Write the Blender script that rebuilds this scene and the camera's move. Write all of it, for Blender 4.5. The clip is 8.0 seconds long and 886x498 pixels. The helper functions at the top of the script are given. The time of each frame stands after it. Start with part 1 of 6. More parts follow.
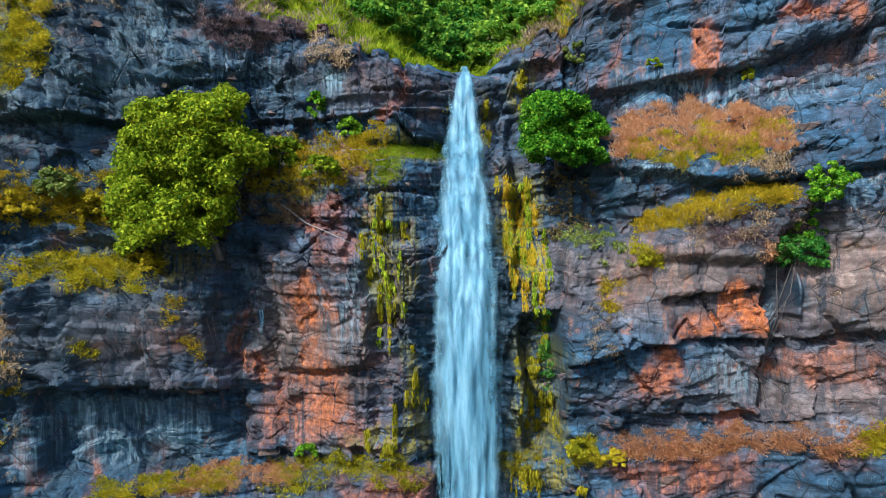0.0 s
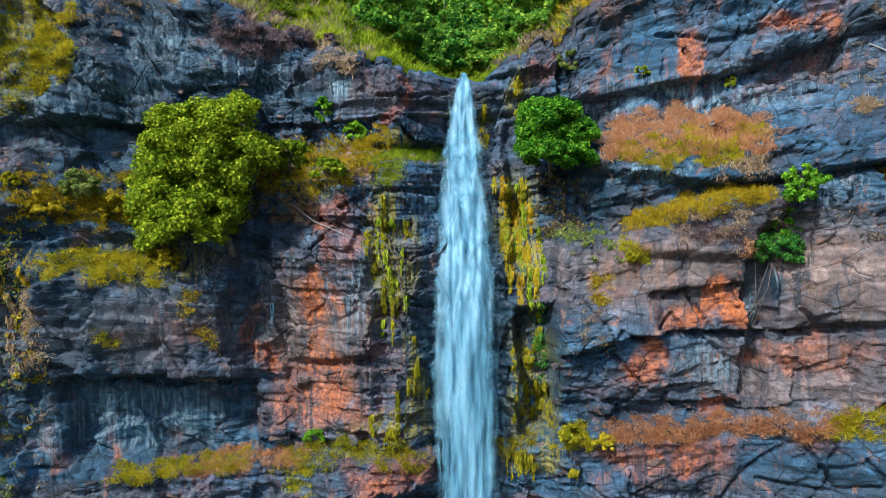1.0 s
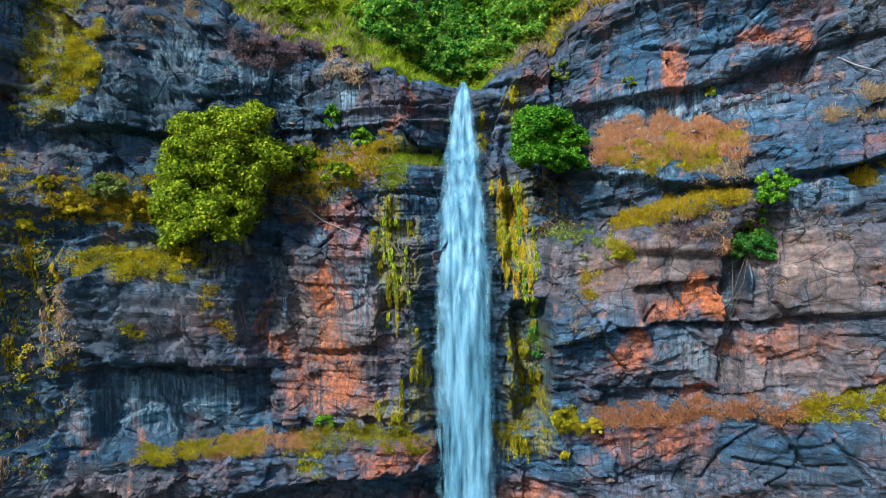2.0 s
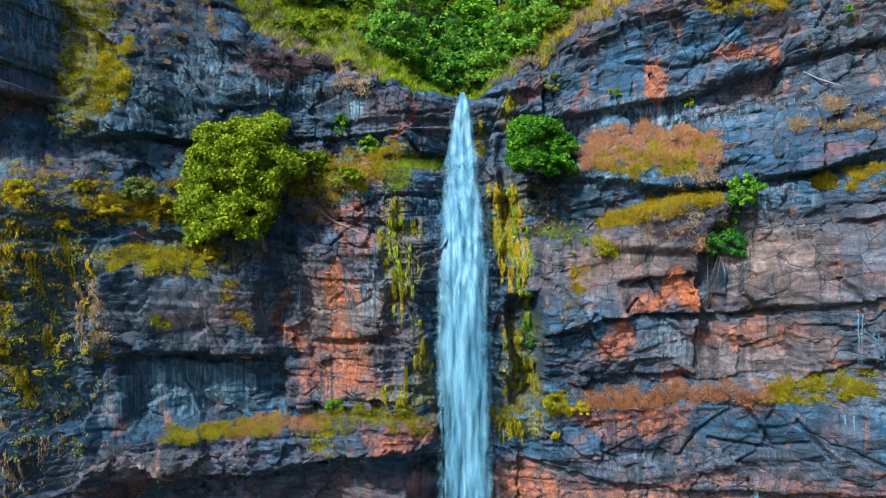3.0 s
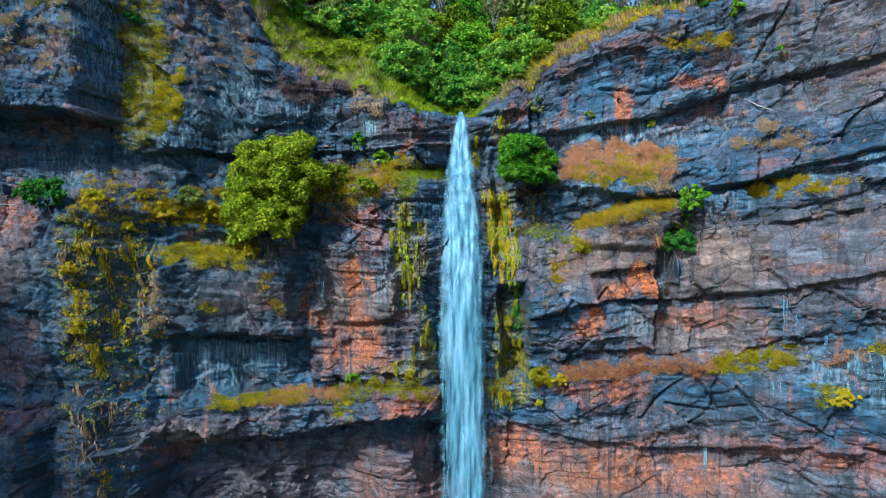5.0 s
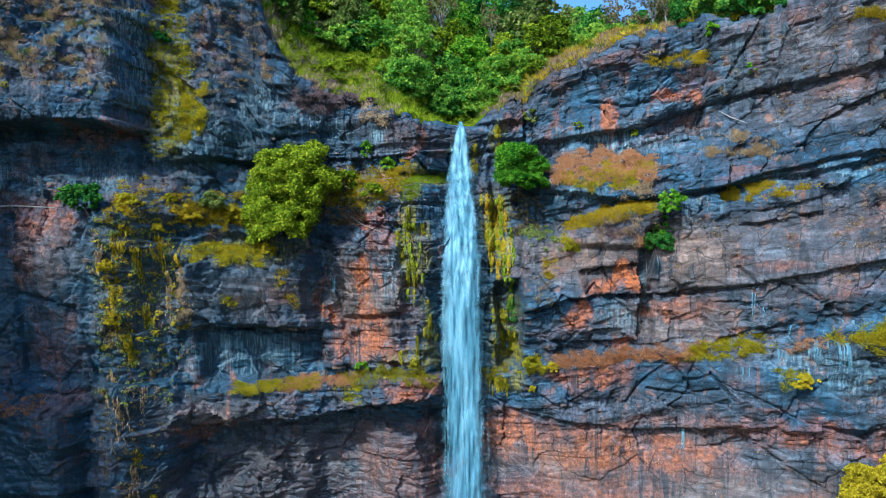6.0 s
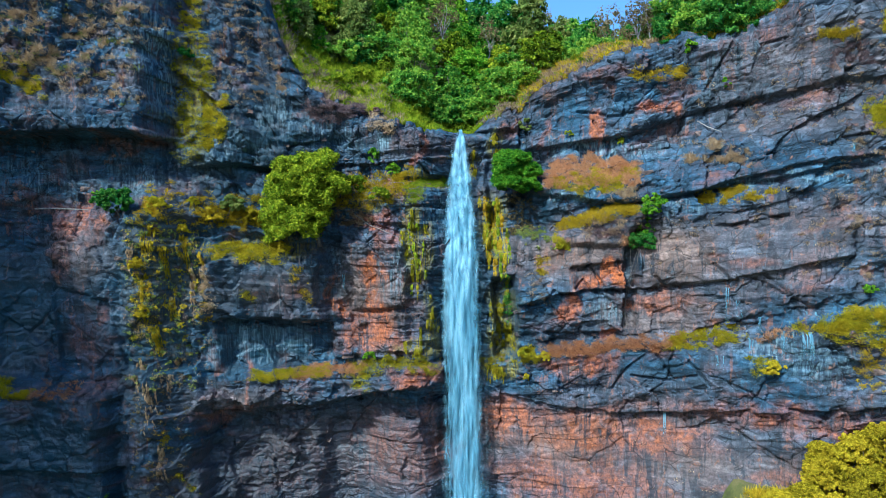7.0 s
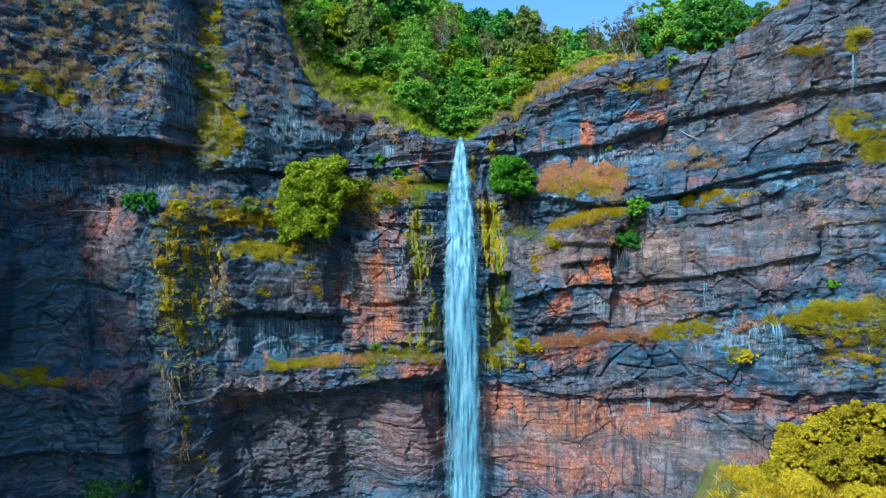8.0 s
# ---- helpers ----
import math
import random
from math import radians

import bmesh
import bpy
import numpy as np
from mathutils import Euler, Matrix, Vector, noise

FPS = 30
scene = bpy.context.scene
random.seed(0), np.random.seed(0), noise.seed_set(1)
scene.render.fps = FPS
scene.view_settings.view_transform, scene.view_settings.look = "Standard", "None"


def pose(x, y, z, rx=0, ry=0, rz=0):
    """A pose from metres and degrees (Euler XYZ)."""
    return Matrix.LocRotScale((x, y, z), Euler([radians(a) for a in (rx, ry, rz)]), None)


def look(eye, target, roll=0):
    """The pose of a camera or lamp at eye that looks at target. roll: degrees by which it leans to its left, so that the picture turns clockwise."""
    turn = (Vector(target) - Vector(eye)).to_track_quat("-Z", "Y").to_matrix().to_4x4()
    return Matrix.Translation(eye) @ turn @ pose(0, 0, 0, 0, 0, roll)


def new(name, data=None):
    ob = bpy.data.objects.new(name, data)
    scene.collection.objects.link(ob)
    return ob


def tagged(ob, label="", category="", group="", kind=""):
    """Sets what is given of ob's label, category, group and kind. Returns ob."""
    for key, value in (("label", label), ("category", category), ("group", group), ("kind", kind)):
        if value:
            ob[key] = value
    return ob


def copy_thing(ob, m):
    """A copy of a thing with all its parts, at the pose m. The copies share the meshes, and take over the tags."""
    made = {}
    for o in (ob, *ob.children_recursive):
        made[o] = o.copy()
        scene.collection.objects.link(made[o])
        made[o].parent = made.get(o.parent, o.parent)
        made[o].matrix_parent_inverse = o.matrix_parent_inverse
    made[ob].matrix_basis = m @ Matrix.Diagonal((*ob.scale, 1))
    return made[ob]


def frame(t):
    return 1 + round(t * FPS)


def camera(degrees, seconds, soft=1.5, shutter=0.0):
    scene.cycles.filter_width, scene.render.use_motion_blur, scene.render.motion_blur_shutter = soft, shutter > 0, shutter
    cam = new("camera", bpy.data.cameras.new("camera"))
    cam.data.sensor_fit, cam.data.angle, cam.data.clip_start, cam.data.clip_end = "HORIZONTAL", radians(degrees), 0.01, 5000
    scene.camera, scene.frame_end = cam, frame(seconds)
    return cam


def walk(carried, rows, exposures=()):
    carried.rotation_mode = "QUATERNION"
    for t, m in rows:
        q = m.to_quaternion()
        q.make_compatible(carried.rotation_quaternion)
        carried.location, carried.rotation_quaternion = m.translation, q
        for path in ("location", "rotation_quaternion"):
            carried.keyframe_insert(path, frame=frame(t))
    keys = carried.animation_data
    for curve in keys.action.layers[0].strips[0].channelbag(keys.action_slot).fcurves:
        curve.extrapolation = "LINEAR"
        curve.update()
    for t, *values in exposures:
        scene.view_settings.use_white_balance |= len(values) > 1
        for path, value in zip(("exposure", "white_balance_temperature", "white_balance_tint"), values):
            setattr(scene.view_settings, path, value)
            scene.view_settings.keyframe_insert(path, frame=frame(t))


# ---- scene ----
# ---- camera and its path ----
cam = camera(58.5, 8.0, soft=0.8)
METRES, EYE, TILT, LEAN, TURN = 41.0, 33.0, -0.7, 0.0, 0.0
ROWS = [
    (0.0, 0.0, 0.0, 0.0, 0.0, -0.0, 0.0),
    (0.5, 0.0008, -0.028, -0.0015, 0.04, -0.03, -0.03),
    (1.0, 0.0016, -0.0689, -0.003, 0.08, -0.08, -0.04),
    (1.5, 0.002, -0.1093, -0.0041, 0.12, -0.1, -0.04),
    (3.0, 0.0018, -0.2752, -0.0065, 0.19, -0.21, -0.04),
    (3.5, 0.0028, -0.3318, -0.0066, 0.23, -0.24, -0.03),
    (4.0, 0.0032, -0.4027, -0.0066, 0.26, -0.28, -0.01),
    (4.5, 0.0019, -0.4653, -0.0065, 0.24, -0.34, -0.01),
    (6.0, -0.0048, -0.6896, -0.011, 0.13, -0.27, 0.01),
    (6.5, -0.0059, -0.7599, -0.0115, 0.14, -0.28, 0.02),
    (7.0, -0.0069, -0.8438, -0.0123, 0.15, -0.3, 0.02),
    (7.5, -0.0082, -0.9152, -0.0127, 0.14, -0.31, 0.03),
    (8.0, -0.0092, -0.9996, -0.0128, 0.16, -0.34, 0.04),
]
walk(cam, [(t, pose(0, 0, EYE, TILT, LEAN, TURN) @ pose(METRES * x, METRES * y, METRES * z, 90 + pitch, roll, yaw)) for t, x, y, z, yaw, pitch, roll in ROWS],
     exposures=[(0.0, 0.78, 4720, 4), (8.0, 0.86, 4330, -3)])

# ---- sky and sun ----
SUN_FROM = Vector((-0.48, -0.73, 0.72)).normalized()
world = bpy.data.worlds.new("sky")
scene.world = world
world.use_nodes = True
sky = world.node_tree.nodes.new("ShaderNodeTexSky")
sky.sky_type = "NISHITA"
sky.sun_disc = False
sky.sun_elevation = math.asin(SUN_FROM.z)
sky.sun_rotation = math.atan2(SUN_FROM.x, SUN_FROM.y)
sky.air_density, sky.dust_density, sky.ozone_density = 1.0, 3.5, 2.0
world.node_tree.links.new(sky.outputs[0], world.node_tree.nodes["Background"].inputs[0])
world.node_tree.nodes["Background"].inputs[1].default_value = 0.105
sun = new("sun", bpy.data.lights.new("sun", "SUN"))
sun.data.energy, sun.data.angle, sun.data.color = 3.5, radians(3.0), (1.0, 0.85, 0.62)
sun.matrix_world = look((0, 0, 90), Vector((0, 0, 90)) - SUN_FROM)


# ---- noise on arrays ----
def lattice(ix, iy, seed):
    """A repeatable random number in 0..1 for each pair of whole numbers."""
    h = (ix.astype(np.int64) * 374761393 + iy.astype(np.int64) * 668265263 + seed * 974634177) & 0xFFFFFFFF
    h = ((h ^ (h >> 13)) * 1274126177) & 0xFFFFFFFF
    h = ((h ^ (h >> 16)) * 2246822519) & 0xFFFFFFFF
    return ((h ^ (h >> 15)) & 0xFFFFFF) / float(0xFFFFFF)


def ripple(x, y, seed=0):
    """Gradient noise, about -1..1."""
    ix, iy = np.floor(x), np.floor(y)
    fx, fy = x - ix, y - iy
    ux, uy = fx * fx * fx * (fx * (fx * 6 - 15) + 10), fy * fy * fy * (fy * (fy * 6 - 15) + 10)

    def corner(dx, dy):
        a = lattice(ix + dx, iy + dy, seed) * 6.28318
        return np.cos(a) * (fx - dx) + np.sin(a) * (fy - dy)

    low = corner(0, 0) * (1 - ux) + corner(1, 0) * ux
    high = corner(0, 1) * (1 - ux) + corner(1, 1) * ux
    return 1.5 * (low * (1 - uy) + high * uy)


def rough(x, y, octaves=4, seed=0, gain=0.5):
    total, amp = 0.0, 1.0
    for k in range(octaves):
        total = total + amp * ripple(x * 2 ** k, y * 2 ** k, seed + 31 * k)
        amp *= gain
    return total


def cells(x, y, seed=0, jitter=0.8):
    """Voronoi cells: distance to the nearest border, the cell's random numbers and the offset from its centre."""
    ix, iy = np.floor(x), np.floor(y)
    best, second = np.full(x.shape, 9.0), np.full(x.shape, 9.0)
    cx, cy, ox, oy = np.zeros(x.shape), np.zeros(x.shape), np.zeros(x.shape), np.zeros(x.shape)
    for dx in (-1, 0, 1):
        for dy in (-1, 0, 1):
            jx, jy = ix + dx, iy + dy
            px = jx + 0.5 + jitter * (lattice(jx, jy, seed) - 0.5)
            py = jy + 0.5 + jitter * (lattice(jx, jy, seed + 7) - 0.5)
            # square metric gives blocky pieces
            d = np.maximum(np.abs(x - px), np.abs(y - py)) + 0.35 * (np.abs(x - px) + np.abs(y - py))
            near = d < best
            second = np.where(near, best, np.minimum(second, d))
            best = np.where(near, d, best)
            cx, cy = np.where(near, jx, cx), np.where(near, jy, cy)
            ox, oy = np.where(near, x - px, ox), np.where(near, y - py, oy)
    return second - best, cx, cy, ox, oy


def ease(a, b, v):
    t = np.clip((v - a) / (b - a), 0, 1)
    return t * t * (3 - 2 * t)


# ---- material helpers ----
def material(name):
    m = bpy.data.materials.new(name)
    m.use_nodes = True
    nt = m.node_tree
    return m, nt, nt.nodes["Principled BSDF"]


def node(nt, kind, **inputs):
    n = nt.nodes.new(kind)
    for key, value in inputs.items():
        n.inputs[key.replace("_", " ")].default_value = value
    return n


def noise_tex(nt, vector, scale, detail=4.0, roughness=0.6, distortion=0.0):
    n = node(nt, "ShaderNodeTexNoise", Scale=scale, Detail=detail, Roughness=roughness, Distortion=distortion)
    nt.links.new(vector, n.inputs["Vector"])
    return n.outputs["Fac"]


def node_colour(nt, vector, scale):
    n = node(nt, "ShaderNodeTexNoise", Scale=scale, Detail=3.0, Roughness=0.55)
    nt.links.new(vector, n.inputs["Vector"])
    return n.outputs["Color"]


def stretched(nt, vector, scale):
    n = node(nt, "ShaderNodeMapping", Scale=scale)
    nt.links.new(vector, n.inputs["Vector"])
    return n.outputs[0]


def ramp(nt, fac, stops):
    n = nt.nodes.new("ShaderNodeValToRGB")
    while len(n.color_ramp.elements) < len(stops):
        n.color_ramp.elements.new(0.5)
    for e, (p, c) in zip(n.color_ramp.elements, stops):
        e.position = p
        e.color = (*c, 1) if isinstance(c, tuple) else (c, c, c, 1)
    nt.links.new(fac, n.inputs[0])
    return n.outputs[0]


def blend(nt, fac, a, b, mode="MIX"):
    n = nt.nodes.new("ShaderNodeMix")
    n.data_type, n.blend_type = "RGBA", mode
    for sock, value in ((n.inputs[0], fac), (n.inputs[6], a), (n.inputs[7], b)):
        if isinstance(value, (int, float)):
            sock.default_value = value
        elif isinstance(value, tuple):
            sock.default_value = (*value, 1)
        else:
            nt.links.new(value, sock)
    return n.outputs[2]


def math_node(nt, op, a, b):
    n = nt.nodes.new("ShaderNodeMath")
    n.operation = op
    for sock, value in zip(n.inputs, (a, b)):
        if isinstance(value, (int, float)):
            sock.default_value = value
        else:
            nt.links.new(value, sock)
    return n.outputs[0]


def terrace(nt, value, count):
    """A soft value broken into flat steps."""
    whole = math_node(nt, "FLOOR", math_node(nt, "MULTIPLY", value, count), 0)
    return math_node(nt, "DIVIDE", math_node(nt, "ADD", whole, math_node(nt, "MULTIPLY", value, 2.0)), count)


# ---- materials ----
def cell_tex(nt, vector, scale, feature="F1", distance="CHEBYCHEV"):
    n = nt.nodes.new("ShaderNodeTexVoronoi")
    n.feature = feature
    if feature == "F1":
        n.distance = distance
    n.inputs["Scale"].default_value = scale
    nt.links.new(vector, n.inputs["Vector"])
    return n


def one_of(nt, colour):
    sep = nt.nodes.new("ShaderNodeSeparateColor")
    nt.links.new(colour, sep.inputs[0])
    return sep.outputs[0]


def rock_material():
    """Layered sandstone: iron stains, water film with painted shade, lime crust and lichen come from the mesh's colour
    attribute.
    """
    m, nt, bsdf = material("layered_rock")
    pos = nt.nodes.new("ShaderNodeNewGeometry").outputs["Position"]
    att = nt.nodes.new("ShaderNodeAttribute")
    att.attribute_name = "stain_shade"
    sep = nt.nodes.new("ShaderNodeSeparateColor")
    nt.links.new(att.outputs["Color"], sep.inputs[0])
    iron, wet_shaded, lime, warm = sep.outputs[0], sep.outputs[1], sep.outputs[2], att.outputs["Alpha"]
    times = lambda a, b: math_node(nt, "MULTIPLY", a, b)
    broad = noise_tex(nt, pos, 0.22, 5)
    bed = noise_tex(nt, stretched(nt, pos, (0.22, 0.22, 1.5)), 1.0, 8, 0.72)
    grain = noise_tex(nt, pos, 3.0, 9, 0.76)
    streak = noise_tex(nt, stretched(nt, pos, (1.5, 0.9, 0.13)), 1.0, 7, 0.66, 0.4)
    fine_streak = noise_tex(nt, stretched(nt, pos, (5.0, 3.0, 0.25)), 1.0, 5, 0.62, 0.2)
    # blocks differ in tone; joints between them get their gap shade from the colour
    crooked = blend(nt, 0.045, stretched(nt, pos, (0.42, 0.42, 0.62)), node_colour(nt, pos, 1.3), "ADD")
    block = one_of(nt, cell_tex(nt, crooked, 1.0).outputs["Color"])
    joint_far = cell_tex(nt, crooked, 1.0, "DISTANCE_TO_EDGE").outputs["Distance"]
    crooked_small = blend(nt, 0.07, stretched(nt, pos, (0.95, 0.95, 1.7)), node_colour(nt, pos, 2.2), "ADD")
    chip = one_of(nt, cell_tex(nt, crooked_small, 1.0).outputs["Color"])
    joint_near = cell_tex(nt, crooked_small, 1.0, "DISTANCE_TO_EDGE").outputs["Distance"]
    cool = ramp(nt, bed, [(0.34, (0.008, 0.026, 0.051)), (0.5, (0.023, 0.058, 0.102)), (0.66, (0.066, 0.124, 0.188))])
    brown = ramp(nt, bed, [(0.34, (0.072, 0.046, 0.039)), (0.5, (0.130, 0.086, 0.069)), (0.66, (0.20, 0.138, 0.112))])
    base = blend(nt, warm, cool, brown)
    base = blend(nt, 1.0, base, ramp(nt, block, [(0.0, 0.62), (1.0, 1.38)]), "MULTIPLY")
    plain = nt.nodes.new("ShaderNodeAttribute")
    plain.attribute_name = "sleek"
    broken = math_node(nt, "SUBTRACT", 1.0, times(plain.outputs["Fac"], 0.85))
    base = blend(nt, times(broken, 0.8), base, ramp(nt, chip, [(0.0, 0.68), (1.0, 1.32)]), "MULTIPLY")
    base = blend(nt, ramp(nt, broad, [(0.50, 0.0), (0.70, 0.3)]), base, (0.25, 0.125, 0.085))
    patchy = noise_tex(nt, stretched(nt, pos, (0.8, 0.8, 0.5)), 1.0, 10, 0.74, 0.5)
    base = blend(nt, ramp(nt, patchy, [(0.57, 0.0), (0.62, 0.6)]), base, (0.27, 0.115, 0.055))
    base = blend(nt, ramp(nt, patchy, [(0.36, 0.4), (0.40, 0.0)]), base, (0.09, 0.16, 0.21))
    blot = noise_tex(nt, stretched(nt, pos, (0.6, 0.6, 0.3)), 1.0, 9, 0.74, 0.6)
    base = blend(nt, ramp(nt, blot, [(0.56, 0.0), (0.61, 0.7)]), base, (0.016, 0.028, 0.044))
    rust = ramp(nt, grain, [(0.3, (0.19, 0.042, 0.009)), (0.55, (0.38, 0.105, 0.021)), (0.75, (0.48, 0.175, 0.048))])
    eaten = ramp(nt, patchy, [(0.40, 0.35), (0.52, 1.0)])
    base = blend(nt, times(iron, times(eaten, ramp(nt, grain, [(0.25, 0.55), (0.5, 1.0)]))), base, rust)
    # mineral runs down the face: dark films, rusty runs and thin pale threads
    base = blend(nt, times(ramp(nt, streak, [(0.51, 0.0), (0.58, 0.9)]), ramp(nt, broad, [(0.40, 0.2), (0.58, 0.9)])), base, (0.013, 0.022, 0.034))
    base = blend(nt, times(ramp(nt, streak, [(0.36, 0.6), (0.41, 0.0)]), ramp(nt, broad, [(0.42, 0.0), (0.55, 0.9)])), base, (0.24, 0.095, 0.045))
    base = blend(nt, ramp(nt, fine_streak, [(0.64, 0.0), (0.74, 0.35)]), base, (0.22, 0.29, 0.34))
    base = blend(nt, 0.95, base, ramp(nt, grain, [(0.32, 0.45), (0.5, 1.0), (0.66, 1.6)]), "MULTIPLY")
    speck = noise_tex(nt, stretched(nt, pos, (9, 9, 6)), 1.0, 4, 0.6)
    base = blend(nt, ramp(nt, speck, [(0.64, 0.0), (0.71, 0.35)]), base, (0.34, 0.36, 0.38))
    base = blend(nt, ramp(nt, speck, [(0.30, 0.65), (0.37, 0.0)]), base, (0.015, 0.020, 0.028))
    # navy over soaked rock, and shade put into the colour of recesses
    base = blend(nt, times(wet_shaded, ramp(nt, streak, [(0.36, 0.97), (0.56, 0.66)])), base, (0.007, 0.029, 0.049))
    pale = ramp(nt, fine_streak, [(0.35, (0.08, 0.19, 0.25)), (0.65, (0.34, 0.44, 0.49))])
    base = blend(nt, times(lime, times(ramp(nt, streak, [(0.40, 0.35), (0.55, 1.0)]), ramp(nt, fine_streak, [(0.44, 0.03), (0.58, 0.85)]))), base, pale)
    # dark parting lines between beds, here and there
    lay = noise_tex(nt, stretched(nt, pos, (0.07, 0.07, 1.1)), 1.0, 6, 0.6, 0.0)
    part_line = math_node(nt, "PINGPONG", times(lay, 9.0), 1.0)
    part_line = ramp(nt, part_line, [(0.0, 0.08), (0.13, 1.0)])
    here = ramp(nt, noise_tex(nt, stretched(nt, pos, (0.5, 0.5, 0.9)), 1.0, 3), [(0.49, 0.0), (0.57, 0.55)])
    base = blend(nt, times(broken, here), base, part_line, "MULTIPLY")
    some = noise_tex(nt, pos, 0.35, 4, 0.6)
    # crack shade multiplied into the colour along the block joints
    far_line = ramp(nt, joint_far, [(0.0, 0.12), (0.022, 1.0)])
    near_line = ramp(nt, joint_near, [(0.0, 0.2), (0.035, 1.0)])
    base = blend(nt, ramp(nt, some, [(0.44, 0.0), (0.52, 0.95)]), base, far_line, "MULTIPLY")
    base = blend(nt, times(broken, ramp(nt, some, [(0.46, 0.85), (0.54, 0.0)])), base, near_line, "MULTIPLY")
    moss = nt.nodes.new("ShaderNodeAttribute")
    moss.attribute_name = "moss"
    film = times(moss.outputs["Fac"], ramp(nt, fine_streak, [(0.44, 0.0), (0.52, 0.95)]))
    base = blend(nt, film, base, ramp(nt, grain, [(0.3, (0.10, 0.085, 0.002)), (0.7, (0.40, 0.30, 0.006))]))
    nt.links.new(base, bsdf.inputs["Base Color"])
    gloss = times(wet_shaded, -0.42)
    nt.links.new(math_node(nt, "ADD", gloss, ramp(nt, grain, [(0.3, 0.72), (0.7, 0.92)])), bsdf.inputs["Roughness"])
    bump = node(nt, "ShaderNodeBump", Strength=0.9, Distance=0.21)
    # chipped steps along the beds, block faces and joints
    beds = noise_tex(nt, stretched(nt, pos, (0.35, 0.35, 2.4)), 1.0, 9, 0.74, 0.0)
    tall = math_node(nt, "ADD", times(terrace(nt, beds, 16), 0.34), times(chip, 0.40))
    tall = math_node(nt, "ADD", tall, times(block, 0.45))
    tall = math_node(nt, "ADD", tall, times(grain, 0.42))
    tall = math_node(nt, "ADD", tall, times(ramp(nt, joint_near, [(0.0, 0.0), (0.06, 1.0)]), 0.16))
    tall = math_node(nt, "ADD", tall, times(ramp(nt, joint_far, [(0.0, 0.0), (0.035, 1.0)]), 0.22))
    nt.links.new(tall, bump.inputs["Height"])
    nt.links.new(times(broken, 0.85), bump.inputs["Strength"])
    nt.links.new(bump.outputs[0], bsdf.inputs["Normal"])
    return m


def foliage_material(name, dark, mid, light, through_light=0.42, rough_value=0.55):
    m, nt, bsdf = material(name)
    geo = nt.nodes.new("ShaderNodeNewGeometry")
    info = nt.nodes.new("ShaderNodeObjectInfo")
    patch = noise_tex(nt, geo.outputs["Position"], 0.55, 3)
    mixv = math_node(nt, "ADD", math_node(nt, "MULTIPLY", geo.outputs["Random Per Island"], 0.55), math_node(nt, "MULTIPLY", patch, 0.6))
    mixv = math_node(nt, "ADD", mixv, math_node(nt, "MULTIPLY", math_node(nt, "SUBTRACT", info.outputs["Random"], 0.5), 0.25))
    col = ramp(nt, mixv, [(0.25, dark), (0.55, mid), (0.9, light)])
    nt.links.new(col, bsdf.inputs["Base Color"])
    bsdf.inputs["Roughness"].default_value = rough_value
    bsdf.inputs["Specular IOR Level"].default_value = 0.08
    tr = nt.nodes.new("ShaderNodeBsdfTranslucent")
    nt.links.new(col, tr.inputs[0])
    mx = nt.nodes.new("ShaderNodeMixShader")
    mx.inputs[0].default_value = through_light
    nt.links.new(bsdf.outputs[0], mx.inputs[1])
    nt.links.new(tr.outputs[0], mx.inputs[2])
    nt.links.new(mx.outputs[0], nt.nodes["Material Output"].inputs[0])
    return m


def bark_material(name, dark, light):
    m, nt, bsdf = material(name)
    pos = nt.nodes.new("ShaderNodeNewGeometry").outputs["Position"]
    v = noise_tex(nt, stretched(nt, pos, (6, 6, 1.2)), 1.0, 6)
    nt.links.new(ramp(nt, v, [(0.3, dark), (0.7, light)]), bsdf.inputs["Base Color"])
    bsdf.inputs["Roughness"].default_value = 0.85
    bump = node(nt, "ShaderNodeBump", Strength=0.5, Distance=0.03)
    nt.links.new(v, bump.inputs["Height"])
    nt.links.new(bump.outputs[0], bsdf.inputs["Normal"])
    return m


def soil_material(name, a, b, c):
    m, nt, bsdf = material(name)
    pos = nt.nodes.new("ShaderNodeNewGeometry").outputs["Position"]
    v = noise_tex(nt, pos, 0.35, 8, 0.65)
    w = noise_tex(nt, pos, 4.0, 6, 0.7)
    col = ramp(nt, v, [(0.3, a), (0.5, b), (0.7, c)])
    nt.links.new(blend(nt, 0.6, col, ramp(nt, w, [(0.3, 0.5), (0.7, 1.3)]), "MULTIPLY"), bsdf.inputs["Base Color"])
    bsdf.inputs["Roughness"].default_value = 0.95
    bump = node(nt, "ShaderNodeBump", Strength=0.8, Distance=0.2)
    nt.links.new(w, bump.inputs["Height"])
    nt.links.new(bump.outputs[0], bsdf.inputs["Normal"])
    return m


